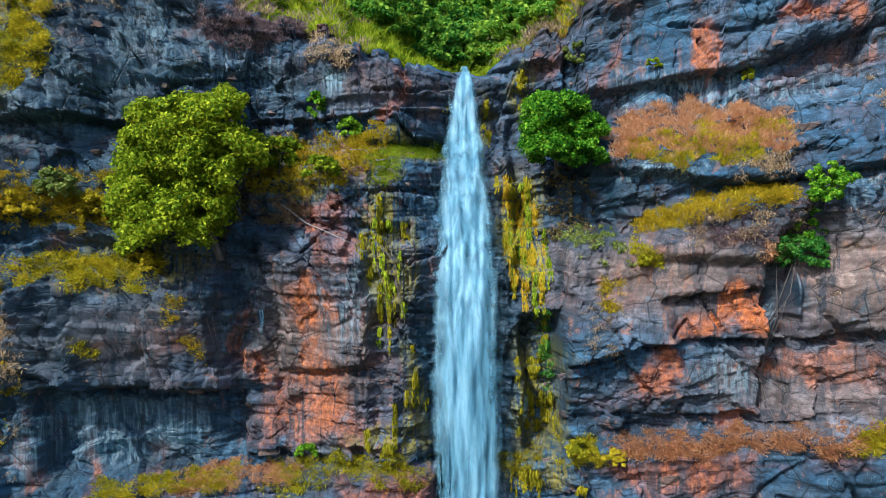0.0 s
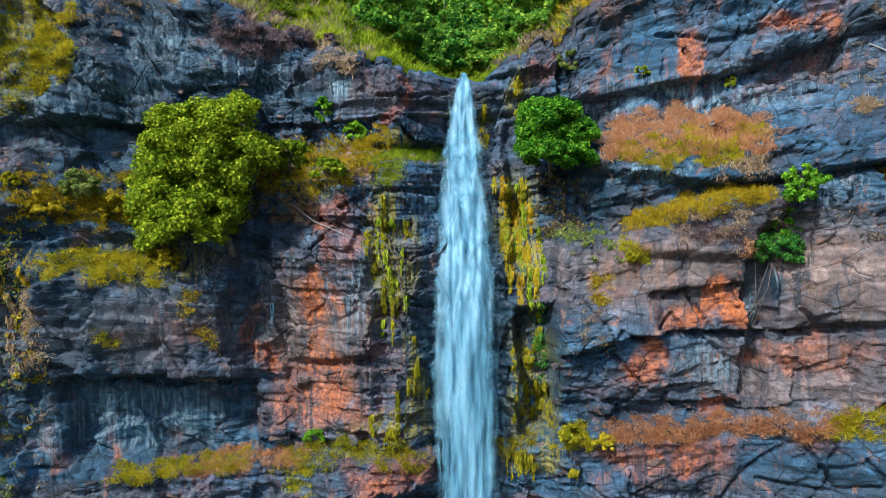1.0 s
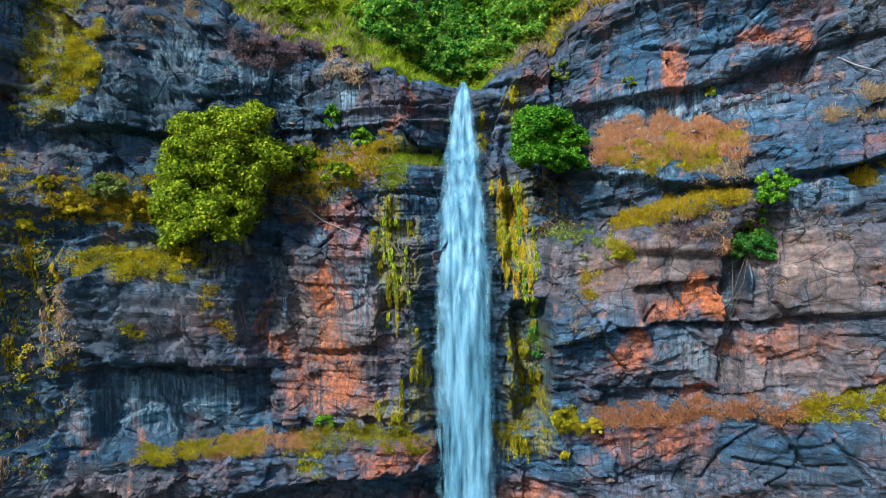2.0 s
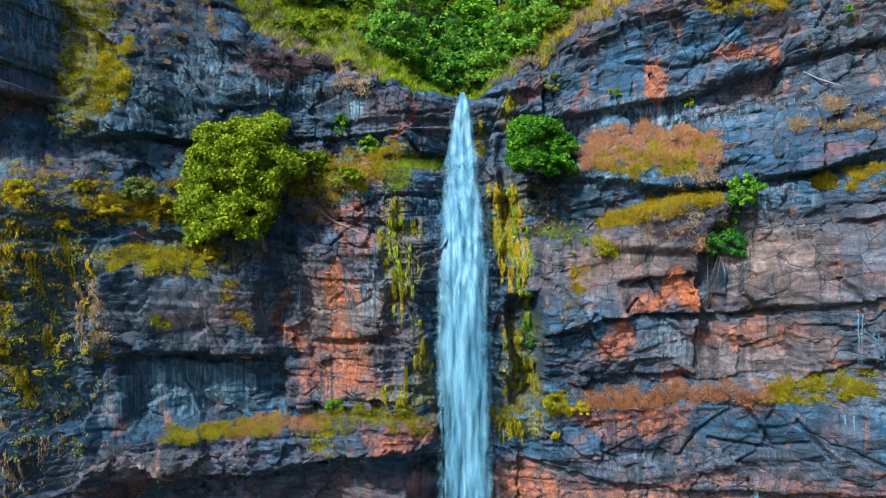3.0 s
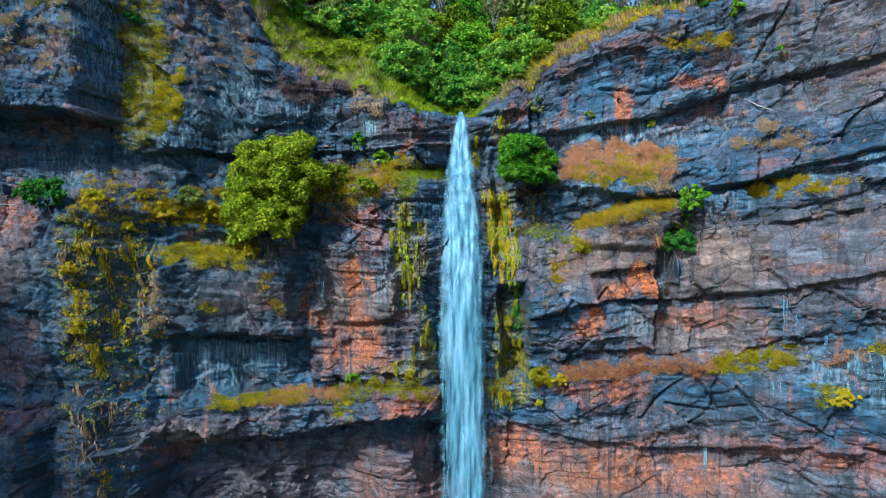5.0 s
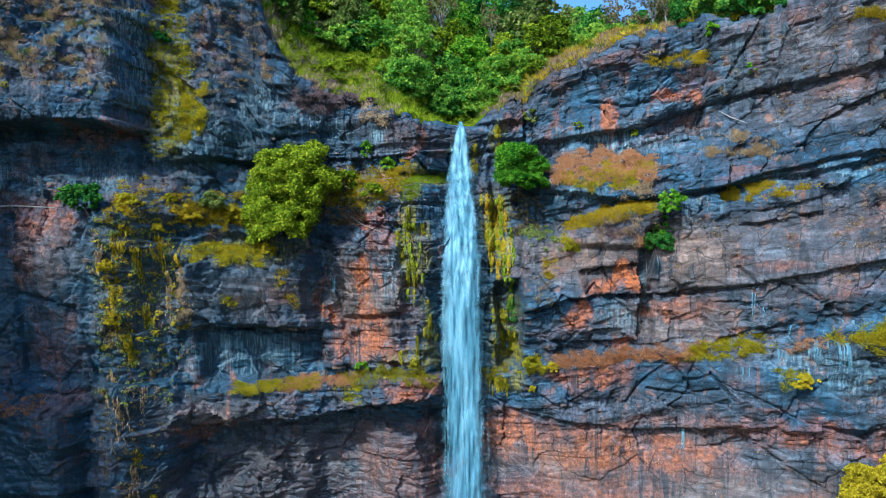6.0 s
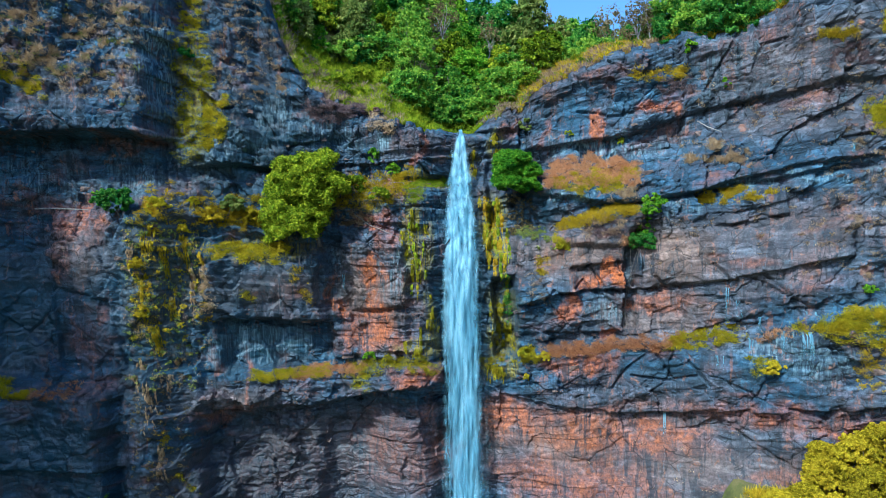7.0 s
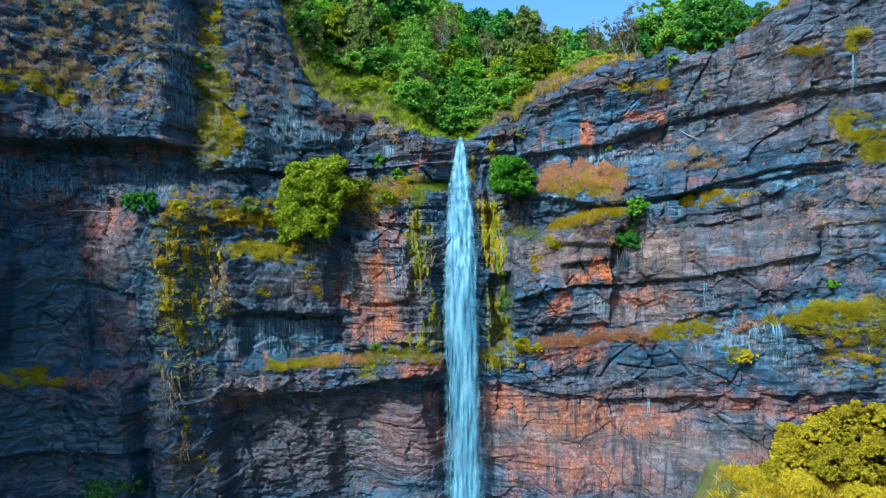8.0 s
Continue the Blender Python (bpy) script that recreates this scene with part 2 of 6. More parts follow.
def falling_water_material(name, density):
    """White water: the veil attribute thins it towards the sides, streaks open gaps in it."""
    m, nt, bsdf = material(name)
    pos = nt.nodes.new("ShaderNodeNewGeometry").outputs["Position"]
    att = nt.nodes.new("ShaderNodeAttribute")
    att.attribute_name = "veil"
    long_streak = noise_tex(nt, stretched(nt, pos, (1.6, 1.6, 0.14)), 1.0, 3, 0.5, 0.25)
    fine = noise_tex(nt, stretched(nt, pos, (2.6, 2.6, 0.5)), 1.0, 4, 0.55, 0.5)
    col = ramp(nt, long_streak, [(0.36, (0.19, 0.40, 0.54)), (0.5, (0.26, 0.49, 0.63)), (0.66, (0.38, 0.60, 0.72))])
    nt.links.new(col, bsdf.inputs["Base Color"])
    bsdf.inputs["Roughness"].default_value = 0.45
    tr = nt.nodes.new("ShaderNodeBsdfTranslucent")
    nt.links.new(col, tr.inputs[0])
    body = nt.nodes.new("ShaderNodeMixShader")
    body.inputs[0].default_value = 0.4
    nt.links.new(bsdf.outputs[0], body.inputs[1])
    nt.links.new(tr.outputs[0], body.inputs[2])
    cover = math_node(nt, "ADD", math_node(nt, "MULTIPLY", long_streak, 1.2), math_node(nt, "MULTIPLY", fine, 1.2))
    cover = math_node(nt, "ADD", cover, density - 1.2)
    cover = math_node(nt, "MULTIPLY", cover, att.outputs["Fac"])
    n = nt.nodes.new("ShaderNodeClamp")
    nt.links.new(cover, n.inputs[0])
    clear = nt.nodes.new("ShaderNodeBsdfTransparent")
    mx = nt.nodes.new("ShaderNodeMixShader")
    nt.links.new(n.outputs[0], mx.inputs[0])
    nt.links.new(clear.outputs[0], mx.inputs[1])
    nt.links.new(body.outputs[0], mx.inputs[2])
    nt.links.new(mx.outputs[0], nt.nodes["Material Output"].inputs[0])
    bump = node(nt, "ShaderNodeBump", Strength=0.08, Distance=0.1)
    nt.links.new(fine, bump.inputs["Height"])
    nt.links.new(bump.outputs[0], bsdf.inputs["Normal"])
    return m


ROCK = rock_material()
LEAF_YELLOW = foliage_material("yellow_green_leaves", (0.030, 0.066, 0.002), (0.195, 0.275, 0.003), (0.54, 0.55, 0.006))
LEAF_GREEN = foliage_material("fresh_green_leaves", (0.026, 0.100, 0.004), (0.15, 0.34, 0.008), (0.46, 0.62, 0.02))
LEAF_DEEP = foliage_material("deep_green_leaves", (0.014, 0.075, 0.016), (0.070, 0.21, 0.026), (0.22, 0.38, 0.045))
LEAF_FOREST = foliage_material("forest_leaves", (0.035, 0.130, 0.022), (0.19, 0.38, 0.030), (0.52, 0.62, 0.05), 0.5)
LEAF_OLIVE = foliage_material("olive_leaves", (0.06, 0.10, 0.02), (0.19, 0.24, 0.040), (0.38, 0.38, 0.09))
LEAF_BROWN = foliage_material("withered_leaves", (0.09, 0.065, 0.03), (0.20, 0.15, 0.06), (0.32, 0.24, 0.11))
LEAF_GOLD = foliage_material("golden_green_leaves", (0.18, 0.15, 0.002), (0.50, 0.40, 0.003), (0.77, 0.58, 0.006))
GRASS_GOLD = foliage_material("golden_grass", (0.20, 0.16, 0.002), (0.54, 0.39, 0.004), (0.84, 0.60, 0.010), 0.45, 0.7)
GRASS_GREEN = foliage_material("yellow_green_grass", (0.18, 0.19, 0.002), (0.52, 0.45, 0.003), (0.80, 0.62, 0.006), 0.45, 0.7)
GRASS_FRESH = foliage_material("fresh_grass", (0.10, 0.17, 0.003), (0.34, 0.42, 0.005), (0.62, 0.60, 0.010), 0.45, 0.7)
GRASS_PINK = foliage_material("dry_pinkish_grass", (0.34, 0.15, 0.060), (0.62, 0.30, 0.13), (0.80, 0.48, 0.23), 0.4, 0.8)
GRASS_STRAW = foliage_material("straw_grass", (0.22, 0.14, 0.07), (0.44, 0.30, 0.16), (0.66, 0.48, 0.27), 0.4, 0.8)
TWIG_PURPLE = foliage_material("bare_purplish_twigs", (0.07, 0.045, 0.05), (0.15, 0.10, 0.10), (0.26, 0.18, 0.17), 0.05, 0.85)
MOSS = foliage_material("hanging_moss", (0.07, 0.075, 0.001), (0.25, 0.215, 0.002), (0.48, 0.37, 0.003), 0.3, 0.75)
MOSS_GOLD = foliage_material("orange_gold_moss", (0.14, 0.080, 0.001), (0.36, 0.220, 0.002), (0.56, 0.370, 0.003), 0.3, 0.75)
BARK = bark_material("grey_brown_bark", (0.06, 0.045, 0.035), (0.20, 0.16, 0.13))
BARK_PALE = bark_material("pale_bark", (0.15, 0.13, 0.12), (0.34, 0.31, 0.28))
SOIL = soil_material("grassy_soil", (0.05, 0.06, 0.01), (0.12, 0.12, 0.02), (0.20, 0.16, 0.05))
GROUND = soil_material("valley_soil", (0.03, 0.045, 0.012), (0.06, 0.075, 0.02), (0.12, 0.10, 0.05))
WATER_CORE = falling_water_material("falling_water", 0.80)
WATER_SPRAY = falling_water_material("fine_spray", -0.22)
WATER_VEIL = falling_water_material("thin_water_veil", 0.0)
m, nt, bsdf = material("pool_water")
bsdf.inputs["Base Color"].default_value = (0.02, 0.07, 0.08, 1)
bsdf.inputs["Roughness"].default_value = 0.12
bump = node(nt, "ShaderNodeBump", Strength=0.4, Distance=0.1)
nt.links.new(noise_tex(nt, nt.nodes.new("ShaderNodeNewGeometry").outputs["Position"], 1.2, 6), bump.inputs["Height"])
nt.links.new(bump.outputs[0], bsdf.inputs["Normal"])
POOL = m


# ---- mesh helpers ----
def mesh_object(name, verts, faces, mat, parent=None, smooth=True, label=""):
    me = bpy.data.meshes.new(name)
    if isinstance(faces, np.ndarray):
        me.vertices.add(len(verts))
        me.vertices.foreach_set("co", np.asarray(verts, np.float32).ravel())
        me.loops.add(faces.size)
        me.loops.foreach_set("vertex_index", faces.astype(np.int32).ravel())
        me.polygons.add(len(faces))
        me.polygons.foreach_set("loop_start", np.arange(0, faces.size, faces.shape[1], dtype=np.int32))
    else:
        me.from_pydata(verts if isinstance(verts, list) else verts.tolist(), [], faces)
    me.materials.append(mat)
    if smooth:
        me.polygons.foreach_set("use_smooth", [True] * len(me.polygons))
    me.update(calc_edges=True)
    me.validate()
    ob = new(name, me)
    if parent:
        ob.parent = parent
    return tagged(ob, label)


def grid_faces(rows, cols):
    i = np.arange(rows * cols).reshape(rows, cols)
    return np.stack([i[:-1, :-1], i[:-1, 1:], i[1:, 1:], i[1:, :-1]], -1).reshape(-1, 4)


# ---- the cliff ----
# left of -52 the wall is unseen, carried forward to shade the alcove
PLAN_X = [-64, -58, -52, -47, -44, -41, -37, -34, -31, -28.5, -26, -23, -19, -15, -12, -9, -6.5, -4, -2, 0, 1.5, 4, 6, 8, 12, 16.5, 20, 24, 28.6, 31, 34, 40, 48, 55, 62]
PLAN_Y = [-14, 10, 29, 36.5, 39.5, 41.5, 41.5, 41, 41.2, 40.8, 43.5, 44, 45.8, 47, 48.6, 48.4, 46.6, 46, 46.2, 48.6, 49.4, 49, 47.4, 46, 42.6, 42.2, 40.5, 37.5, 34.2, 31.2, 30, 25, 15, 2, -16]
TOP_X = [-64, -24, -19.5, -18.2, -16.8, -14.5, -8, -3, 0.5, 3.4, 3.8, 6.3, 10, 14, 18, 21, 25, 30, 33, 36, 42, 62]
TOP_Z = [66, 65, 62, 57, 52.0, 48.6, 46.3, 44.6, 44.0, 44.0, 45.2, 46.1, 48.0, 50.0, 51.2, 51.6, 51.2, 53.4, 57.0, 59, 62, 64]


def plan(x):
    # rounded version of the plan line
    return sum(np.interp(x + d, PLAN_X, PLAN_Y) for d in (-0.9, -0.3, 0.3, 0.9)) / 4


def crest(x):
    return sum(np.interp(x + d, TOP_X, TOP_Z) for d in (-0.6, -0.2, 0.2, 0.6)) / 4


def dip(x):
    """Height gained by the bedding towards the right-hand wall."""
    return 0.21 * np.maximum(x - 5, 0)


BANDS = []


def band(top, bottom, out, st=0.2, sb=0.2, fx=1.0, wob=0.22):
    """A course of the cliff that stands out (minus: lies back) by that many metres between two lines."""
    BANDS.append((top, bottom, out, st, sb, fx, wob))


def line(points, x):
    points = sorted(points)
    return np.interp(x, [p[0] for p in points], [p[1] for p in points])


def courses(x, z):
    total = np.zeros(x.shape)
    for k, (top, bottom, out, st, sb, fx, wob) in enumerate(BANDS):
        x0 = min(p[0] for p in top + bottom)
        x1 = max(p[0] for p in top + bottom)
        z0 = min(p[1] for p in bottom) - sb - 1.2
        z1 = max(p[1] for p in top) + st + 1.2
        near = (x > x0 - fx - 1.6) & (x < x1 + fx + 1.6) & (z > z0) & (z < z1)
        px, pz = x[near], z[near]
        # ledges break off in short straight lengths
        run = px * 0.55 + 0.35 * ripple(px * 0.7, pz * 0.1, 60 + k)
        jag = lattice(np.floor(run), np.floor(run * 0) + k, 55) - 0.5
        jag = jag + 0.6 * (lattice(np.floor(run * 2.7), np.floor(run * 0) + k, 56) - 0.5)
        zz = pz + wob * (0.55 * ripple(px * 0.3, pz * 0.1 + 13 * k, 50 + k) + 0.9 * jag)
        xx = px + fx * (0.7 * ripple(pz * 0.35, px * 0.1 + 5 * k, 90 + k) + 0.7 * (lattice(np.floor(pz * 0.8 + px * 0.15), np.floor(pz * 0) + k, 57) - 0.5))
        side = ease(x0 - 0.6 * fx, x0 + 0.6 * fx, xx) * (1 - ease(x1 - 0.6 * fx, x1 + 0.6 * fx, xx))
        lo, hi = line(bottom, px), line(top, px)
        total[near] += out * side * ease(lo - sb, lo + sb, zz) * (1 - ease(hi - st, hi + st, zz))
    return total


HIGH = 90
# cap rock round the lip and the recess beneath it
band([(-20, HIGH), (7, HIGH)], [(-17.90, 39.90), (-10.87, 40.51), (-6.44, 40.34), (-2.11, 40.64), (4.21, 41.14)], -0.9, fx=1.5)
band([(-17.90, 39.90), (-10.87, 40.51), (-6.44, 40.34), (-2.11, 40.64), (4.21, 41.14)], [(-17.32, 37.09), (-11.58, 37.81), (-5.42, 38.35), (-2.76, 38.56), (4.22, 38.36)], -1.5, 0.15, 1.1, 1.5)
band([(-4.40, 40.62), (0.56, 41.33)], [(-4.41, 38.72), (0.56, 39.06)], 1.3, 0.2, 0.2, 0.6)
# block beside the lip
band([(4.21, 44.44), (7.17, 45.01)], [(4.21, 42.53), (7.17, 41.83)], 1.0, 0.25, 0.15, 0.25)
band([(2.66, 43.65), (4.21, 43.23)], [(2.67, 42.08), (4.21, 42.01)], 0.5, 0.2, 0.15, 0.3)
# steps beside the water
band([(-4.74, 38.07), (-0.48, 38.55)], [(-4.75, 35.83), (-0.48, 36.05)], 0.5, 0.5, 0.12, 0.6)
band([(-4.41, 35.60), (-0.82, 35.68)], [(-4.41, 33.79), (-0.82, 33.81)], 0.35, 0.1, 0.2, 0.5)
# cap rock and overhang over the big tree
band([(-24.46, 39.83), (-18.04, 39.96)], [(-24.48, 36.87), (-18.06, 36.42)], -1.4, 0.15, 0.8, 1.6)
band([(-23.86, 43.74), (-18.03, 42.98)], [(-24.46, 39.83), (-18.04, 39.96)], 0.3, 2.5, 0.2, 1.2)
band([(-10.15, 45.22), (0.56, 43.65)], [(-10.16, 41.25), (0.56, 41.67)], 0.5, 0.8, 0.2, 1.2)
# grass shelves and the block under them
band([(-23.94, 31.56), (-15.84, 31.13)], [(-23.69, 26.21), (-20.49, 24.56), (-12.59, 24.15)], 1.5, 0.5, 0.15, 0.8)
band([(-23.64, 34.06), (-18.21, 33.79)], [(-23.94, 31.56), (-15.84, 31.13)], 0.5, 0.3, 0.2, 0.8)
band([(-22.85, 24.60), (-12.59, 23.80)], [(-22.87, 19.54), (-12.30, 18.89)], -1.5, 0.12, 0.5, 1.0)
# dark cleft left of the rounded rusty rock
band([(-13.46, 33.13), (-11.24, 32.79)], [(-13.48, 25.61), (-11.43, 26.88)], -1.0, 0.6, 0.6, 0.5)
band([(-9.83, 33.48), (-4.41, 33.13)], [(-9.15, 25.17), (-4.42, 25.54)], 0.9, 0.8, 0.3, 0.6)
band([(-11.96, 26.88), (-10.20, 25.50)], [(-11.97, 24.26), (-10.56, 24.11)], 0.8, 0.5, 0.2, 0.4)
band([(-11.97, 23.74), (-4.09, 25.22)], [(-11.98, 19.90), (-4.43, 20.90)], 0.5, 0.4, 0.4, 0.5)
# main shelf left of the water, its nose and the vault beneath
band([(-20.25, 18.85), (-12.30, 18.72), (-0.48, 19.53)], [(-20.07, 15.39), (-12.43, 15.40), (-5.90, 16.91), (-0.57, 17.73)], 1.3, 0.35, 0.3, 0.8)
band([(-20.07, 15.08), (-12.43, 15.08), (-5.90, 16.72), (-0.25, 17.34)], [(-24, 0), (1, 0)], -2.0, 0.3, 0.3, 1.2)
band([(-13.04, 12.26), (-5.90, 15.78), (0.39, 16.93)], [(-10, 3), (1, 3)], -1.0, 0.8, 0.3, 1.0)
band([(-25.16, 14.51), (-18.36, 14.31)], [(-25.19, 9.63), (-18.38, 8.98)], -0.9, 0.3, 0.3, 0.8)
# mossy cleft right of the water
band([(4.21, 41.14), (6.87, 39.47)], [(4.22, 31.39), (6.89, 31.12)], -1.5, 0.5, 0.5, 0.6)
band([(7.0, 37.0), (10.0, 37.2)], [(7.0, 32.6), (10.0, 33.2)], -1.3, 0.4, 0.8, 0.7)
band([(4.71, 28.29), (6.89, 28.45)], [(4.72, 20.29), (6.75, 20.70)], -2.4, 0.5, 0.5, 0.4)
# right-hand cap block with its overhang
band([(8, HIGH), (42, HIGH)], [(8.62, 41.39), (12.61, 41.76), (16.68, 42.36), (22.90, 44.28), (28.62, 45.01), (35.11, 45.68)], 0.8, 0.2, 0.15, 1.0)
band([(8.62, 41.39), (12.61, 41.76), (16.68, 42.36), (22.90, 44.28), (28.62, 45.01)], [(8.63, 38.96), (14.09, 40.22), (18.18, 40.05), (27.37, 42.19)], -0.5, 0.15, 1.0, 1.2)
# shelf with the pinkish grass and the thin beds under it
band([(8.90, 38.61), (12.62, 40.25), (18.18, 39.75), (25.18, 41.28), (31.07, 41.97)], [(9.72, 36.94), (15.58, 35.83), (21.87, 36.73), (29.36, 38.80), (34.43, 39.27)], 1.1, 0.8, 0.15, 1.0)
band([(15.57, 38.10), (21.87, 38.88), (34.44, 39.52)], [(15.58, 35.99), (21.87, 36.87), (34.44, 38.76)], 0.35, 0.12, 0.1, 1.5)
# shelf with the golden grass over the smooth slab
band([(9.72, 36.94), (15.58, 35.83), (21.87, 36.73), (34.44, 39.01)], [(10.52, 33.75), (15.58, 35.38), (21.87, 36.46), (34.44, 38.26)], -0.7, 0.12, 0.35, 1.0)
band([(10.26, 33.12), (15.58, 35.08), (18.19, 35.63)], [(7.20, 25.63), (11.06, 27.37), (16.87, 27.70)], 1.2, 0.6, 0.12, 0.5)
band([(10.52, 34.37), (16.45, 35.53), (17.95, 34.89)], [(12.65, 31.90), (17.72, 31.93)], 0.9, 0.5, 0.4, 0.5)
band([(7.19, 31.13), (10.27, 32.49)], [(7.20, 25.63), (10.28, 26.18)], 0.2, 0.4, 0.12, 0.3)
# cleft behind the small tree
band([(16.97, 33.12), (18.20, 33.71)], [(17.01, 23.50), (17.88, 23.60)], -1.5, 0.5, 0.5, 0.3)
# hollow with the bright rusty faces
band([(13.10, 29.93), (14.13, 30.24), (16.86, 30.56)], [(12.37, 27.27), (14.73, 27.51), (16.87, 27.55)], -1.0, 0.1, 0.35, 0.8, 0.3)
band([(11.31, 27.09), (16.87, 27.55)], [(11.32, 23.07), (16.76, 23.32)], -0.4, 0.1, 0.4, 1.2)
band([(11.32, 23.22), (16.76, 23.62)], [(10.03, 21.86), (16.76, 22.51)], -0.9, 0.15, 0.2, 0.6)
# right wall slab beyond the cleft
band([(18.09, 31.34), (21.53, 32.71), (27.40, 33.80), (31.99, 33.75)], [(18.23, 27.79), (21.92, 28.41), (24.78, 28.82), (27.43, 29.73), (32.87, 31.20)], 0.9, 1.5, 0.1, 0.5)
band([(24.30, 36.62), (28.65, 37.00)], [(24.31, 33.83), (29.02, 34.58)], 0.7, 0.4, 0.15, 0.5)
# main shelf right of the water
band([(6.75, 20.70), (12.68, 22.39), (21.94, 23.82), (25.71, 24.15), (31.16, 26.28), (36.60, 27.32)], [(6.67, 16.32), (18.05, 15.87), (27.49, 17.48), (34.56, 19.10)], 0.9, 0.35, 0.15, 0.8)
band([(4.87, 15.41), (18.05, 15.81), (27.49, 17.37), (34.56, 18.99)], [(2, 0), (45, 0)], -0.15, 0.15, 0.3, 1.0)
# far left: jutting upper block, dark alcove, low shelf
band([(-64, HIGH), (-28.2, HIGH)], [(-44.99, 42.50), (-33.04, 42.69), (-27.46, 42.08)], 3.0, 0.2, 0.15, 1.6)
band([(-44.99, 42.50), (-33.04, 42.69), (-27.46, 42.08)], [(-45.05, 33.89), (-33.10, 35.09), (-27.92, 36.86)], -1.6, 0.15, 1.5, 1.0)
band([(-45.04, 35.03), (-38.59, 34.51)], [(-45.14, 19.70), (-39.33, 18.54)], -1.2, 1.0, 0.5, 0.8)
band([(-38.06, 28.02), (-32.87, 26.87)], [(-38.13, 19.73), (-32.64, 19.79)], -0.6, 0.2, 0.4, 0.3)
band([(-45.15, 18.67), (-35.04, 18.12)], [(-64, 0), (-32.5, 0)], 2.6, 0.6, 0.3, 1.2)
band([(-42.89, 10.57), (-31.56, 10.31)], [(-64, 0), (-32.5, 0)], -1.8, 0.3, 0.3, 1.2)
# rib at the left with its gully
band([(-30.77, 37.43), (-24.45, 37.26)], [(-31, 0), (-25, 0)], 0.7, 1.0, 0.5, 0.8)
band([(-27.17, 57.59), (-26.50, 57.80)], [(-27.70, 38.05), (-26.82, 38.10)], -1.0, 0.5, 1.0, 0.6)


def bent_places(x, z):
    """Places pushed about unevenly, so that patches get ragged outlines."""
    return x + 0.9 * rough(x * 0.5, z * 0.35, 4, 200), z + 0.9 * rough(x * 0.5 + 50, z * 0.35, 4, 210)


def spots(x, z, marks, soft=0.55, places=None):
    """Uneven patches: ((x, z), half width, half height, strength)."""
    total = np.zeros(x.shape)
    wx, wz = places or bent_places(x, z)
    for (cx, cz), rx, rz, s in marks:
        near = (np.abs(wx - cx) < 1.7 * rx) & (np.abs(wz - cz) < 1.7 * rz)
        d = np.sqrt(((wx[near] - cx) / rx) ** 2 + ((wz[near] - cz) / rz) ** 2)
        total[near] = np.maximum(total[near], s * (1 - ease(1 - soft, 1 + soft * 0.6, d)))
    return total


CRACKS = [
    [(7.20, 25.63), (9.62, 26.10), (10.28, 27.54), (11.26, 27.00), (13.11, 27.49), (16.87, 27.61)],
    [(12.80, 29.56), (13.78, 30.08), (14.43, 28.87), (15.32, 27.67)], [(12.37, 27.79), (13.11, 28.56), (13.84, 27.50)],
    [(18.24, 27.73), (20.12, 27.97), (21.92, 28.41), (24.56, 28.81)], [(19.55, 29.04), (20.33, 28.16)],
    [(20.11, 27.64), (22.03, 28.14), (24.78, 28.82)], [(23.96, 30.36), (25.01, 28.94)], [(27.34, 29.78), (28.69, 28.32), (30.18, 26.03)],
    [(15.83, 18.28), (16.96, 20.11), (18.98, 21.91)], [(19.51, 21.71), (21.10, 19.31)], [(22.05, 21.38), (23.73, 19.19)],
    [(31.53, 23.56), (32.86, 20.71), (33.64, 18.67)], [(17.50, 19.56), (20.62, 19.37), (22.99, 20.23)], [(26.88, 18.27), (27.47, 20.10), (28.79, 20.92)],
    [(22.98, 23.92), (24.58, 24.90), (27.02, 25.73)],
]
CRACKS_HIGH = [
    [(12.31, 44.58), (14.07, 44.44), (15.25, 44.11), (16.63, 44.22), (16.79, 45.45)], [(13.79, 43.70), (14.44, 42.48)], [(7.17, 45.07), (7.32, 42.07)],
    [(25.15, 50.38), (24.03, 47.78), (23.12, 45.66)], [(28.60, 49.55), (26.90, 49.28)], [(31.06, 44.79), (31.72, 42.19)], [(25.66, 33.82), (27.41, 34.61), (28.67, 34.43)],
    
    [(-9.82, 35.90), (-7.58, 33.98), (-4.75, 33.13)], [(-4.07, 41.98), (-2.11, 41.85), (0.21, 42.51)], [(-42.60, 49.57), (-40.20, 51.25), (-37.27, 50.37)],
]


def crack_depth(x, z, lines, width, depth):
    """Open joints along broken lines."""
    wx = x + 0.05 * rough(x * 1.5, z * 1.5, 3, 501)
    wz = z + 0.05 * rough(x * 1.5 + 9, z * 1.5, 3, 502)
    total = np.zeros(x.shape)
    for pts in lines:
        for (ax, az), (bx, bz) in zip(pts[:-1], pts[1:]):
            near = (x > min(ax, bx) - 1.5) & (x < max(ax, bx) + 1.5) & (z > min(az, bz) - 1.5) & (z < max(az, bz) + 1.5)
            px, pz = wx[near], wz[near]
            t = np.clip(((px - ax) * (bx - ax) + (pz - az) * (bz - az)) / ((bx - ax) ** 2 + (bz - az) ** 2 + 1e-6), 0, 1)
            d = np.hypot(px - ax - t * (bx - ax), pz - az - t * (bz - az))
            # the lower lip of a joint lies back a little
            total[near] = np.maximum(total[near], depth * (1 - ease(width * 0.5, width, d)))
    return total


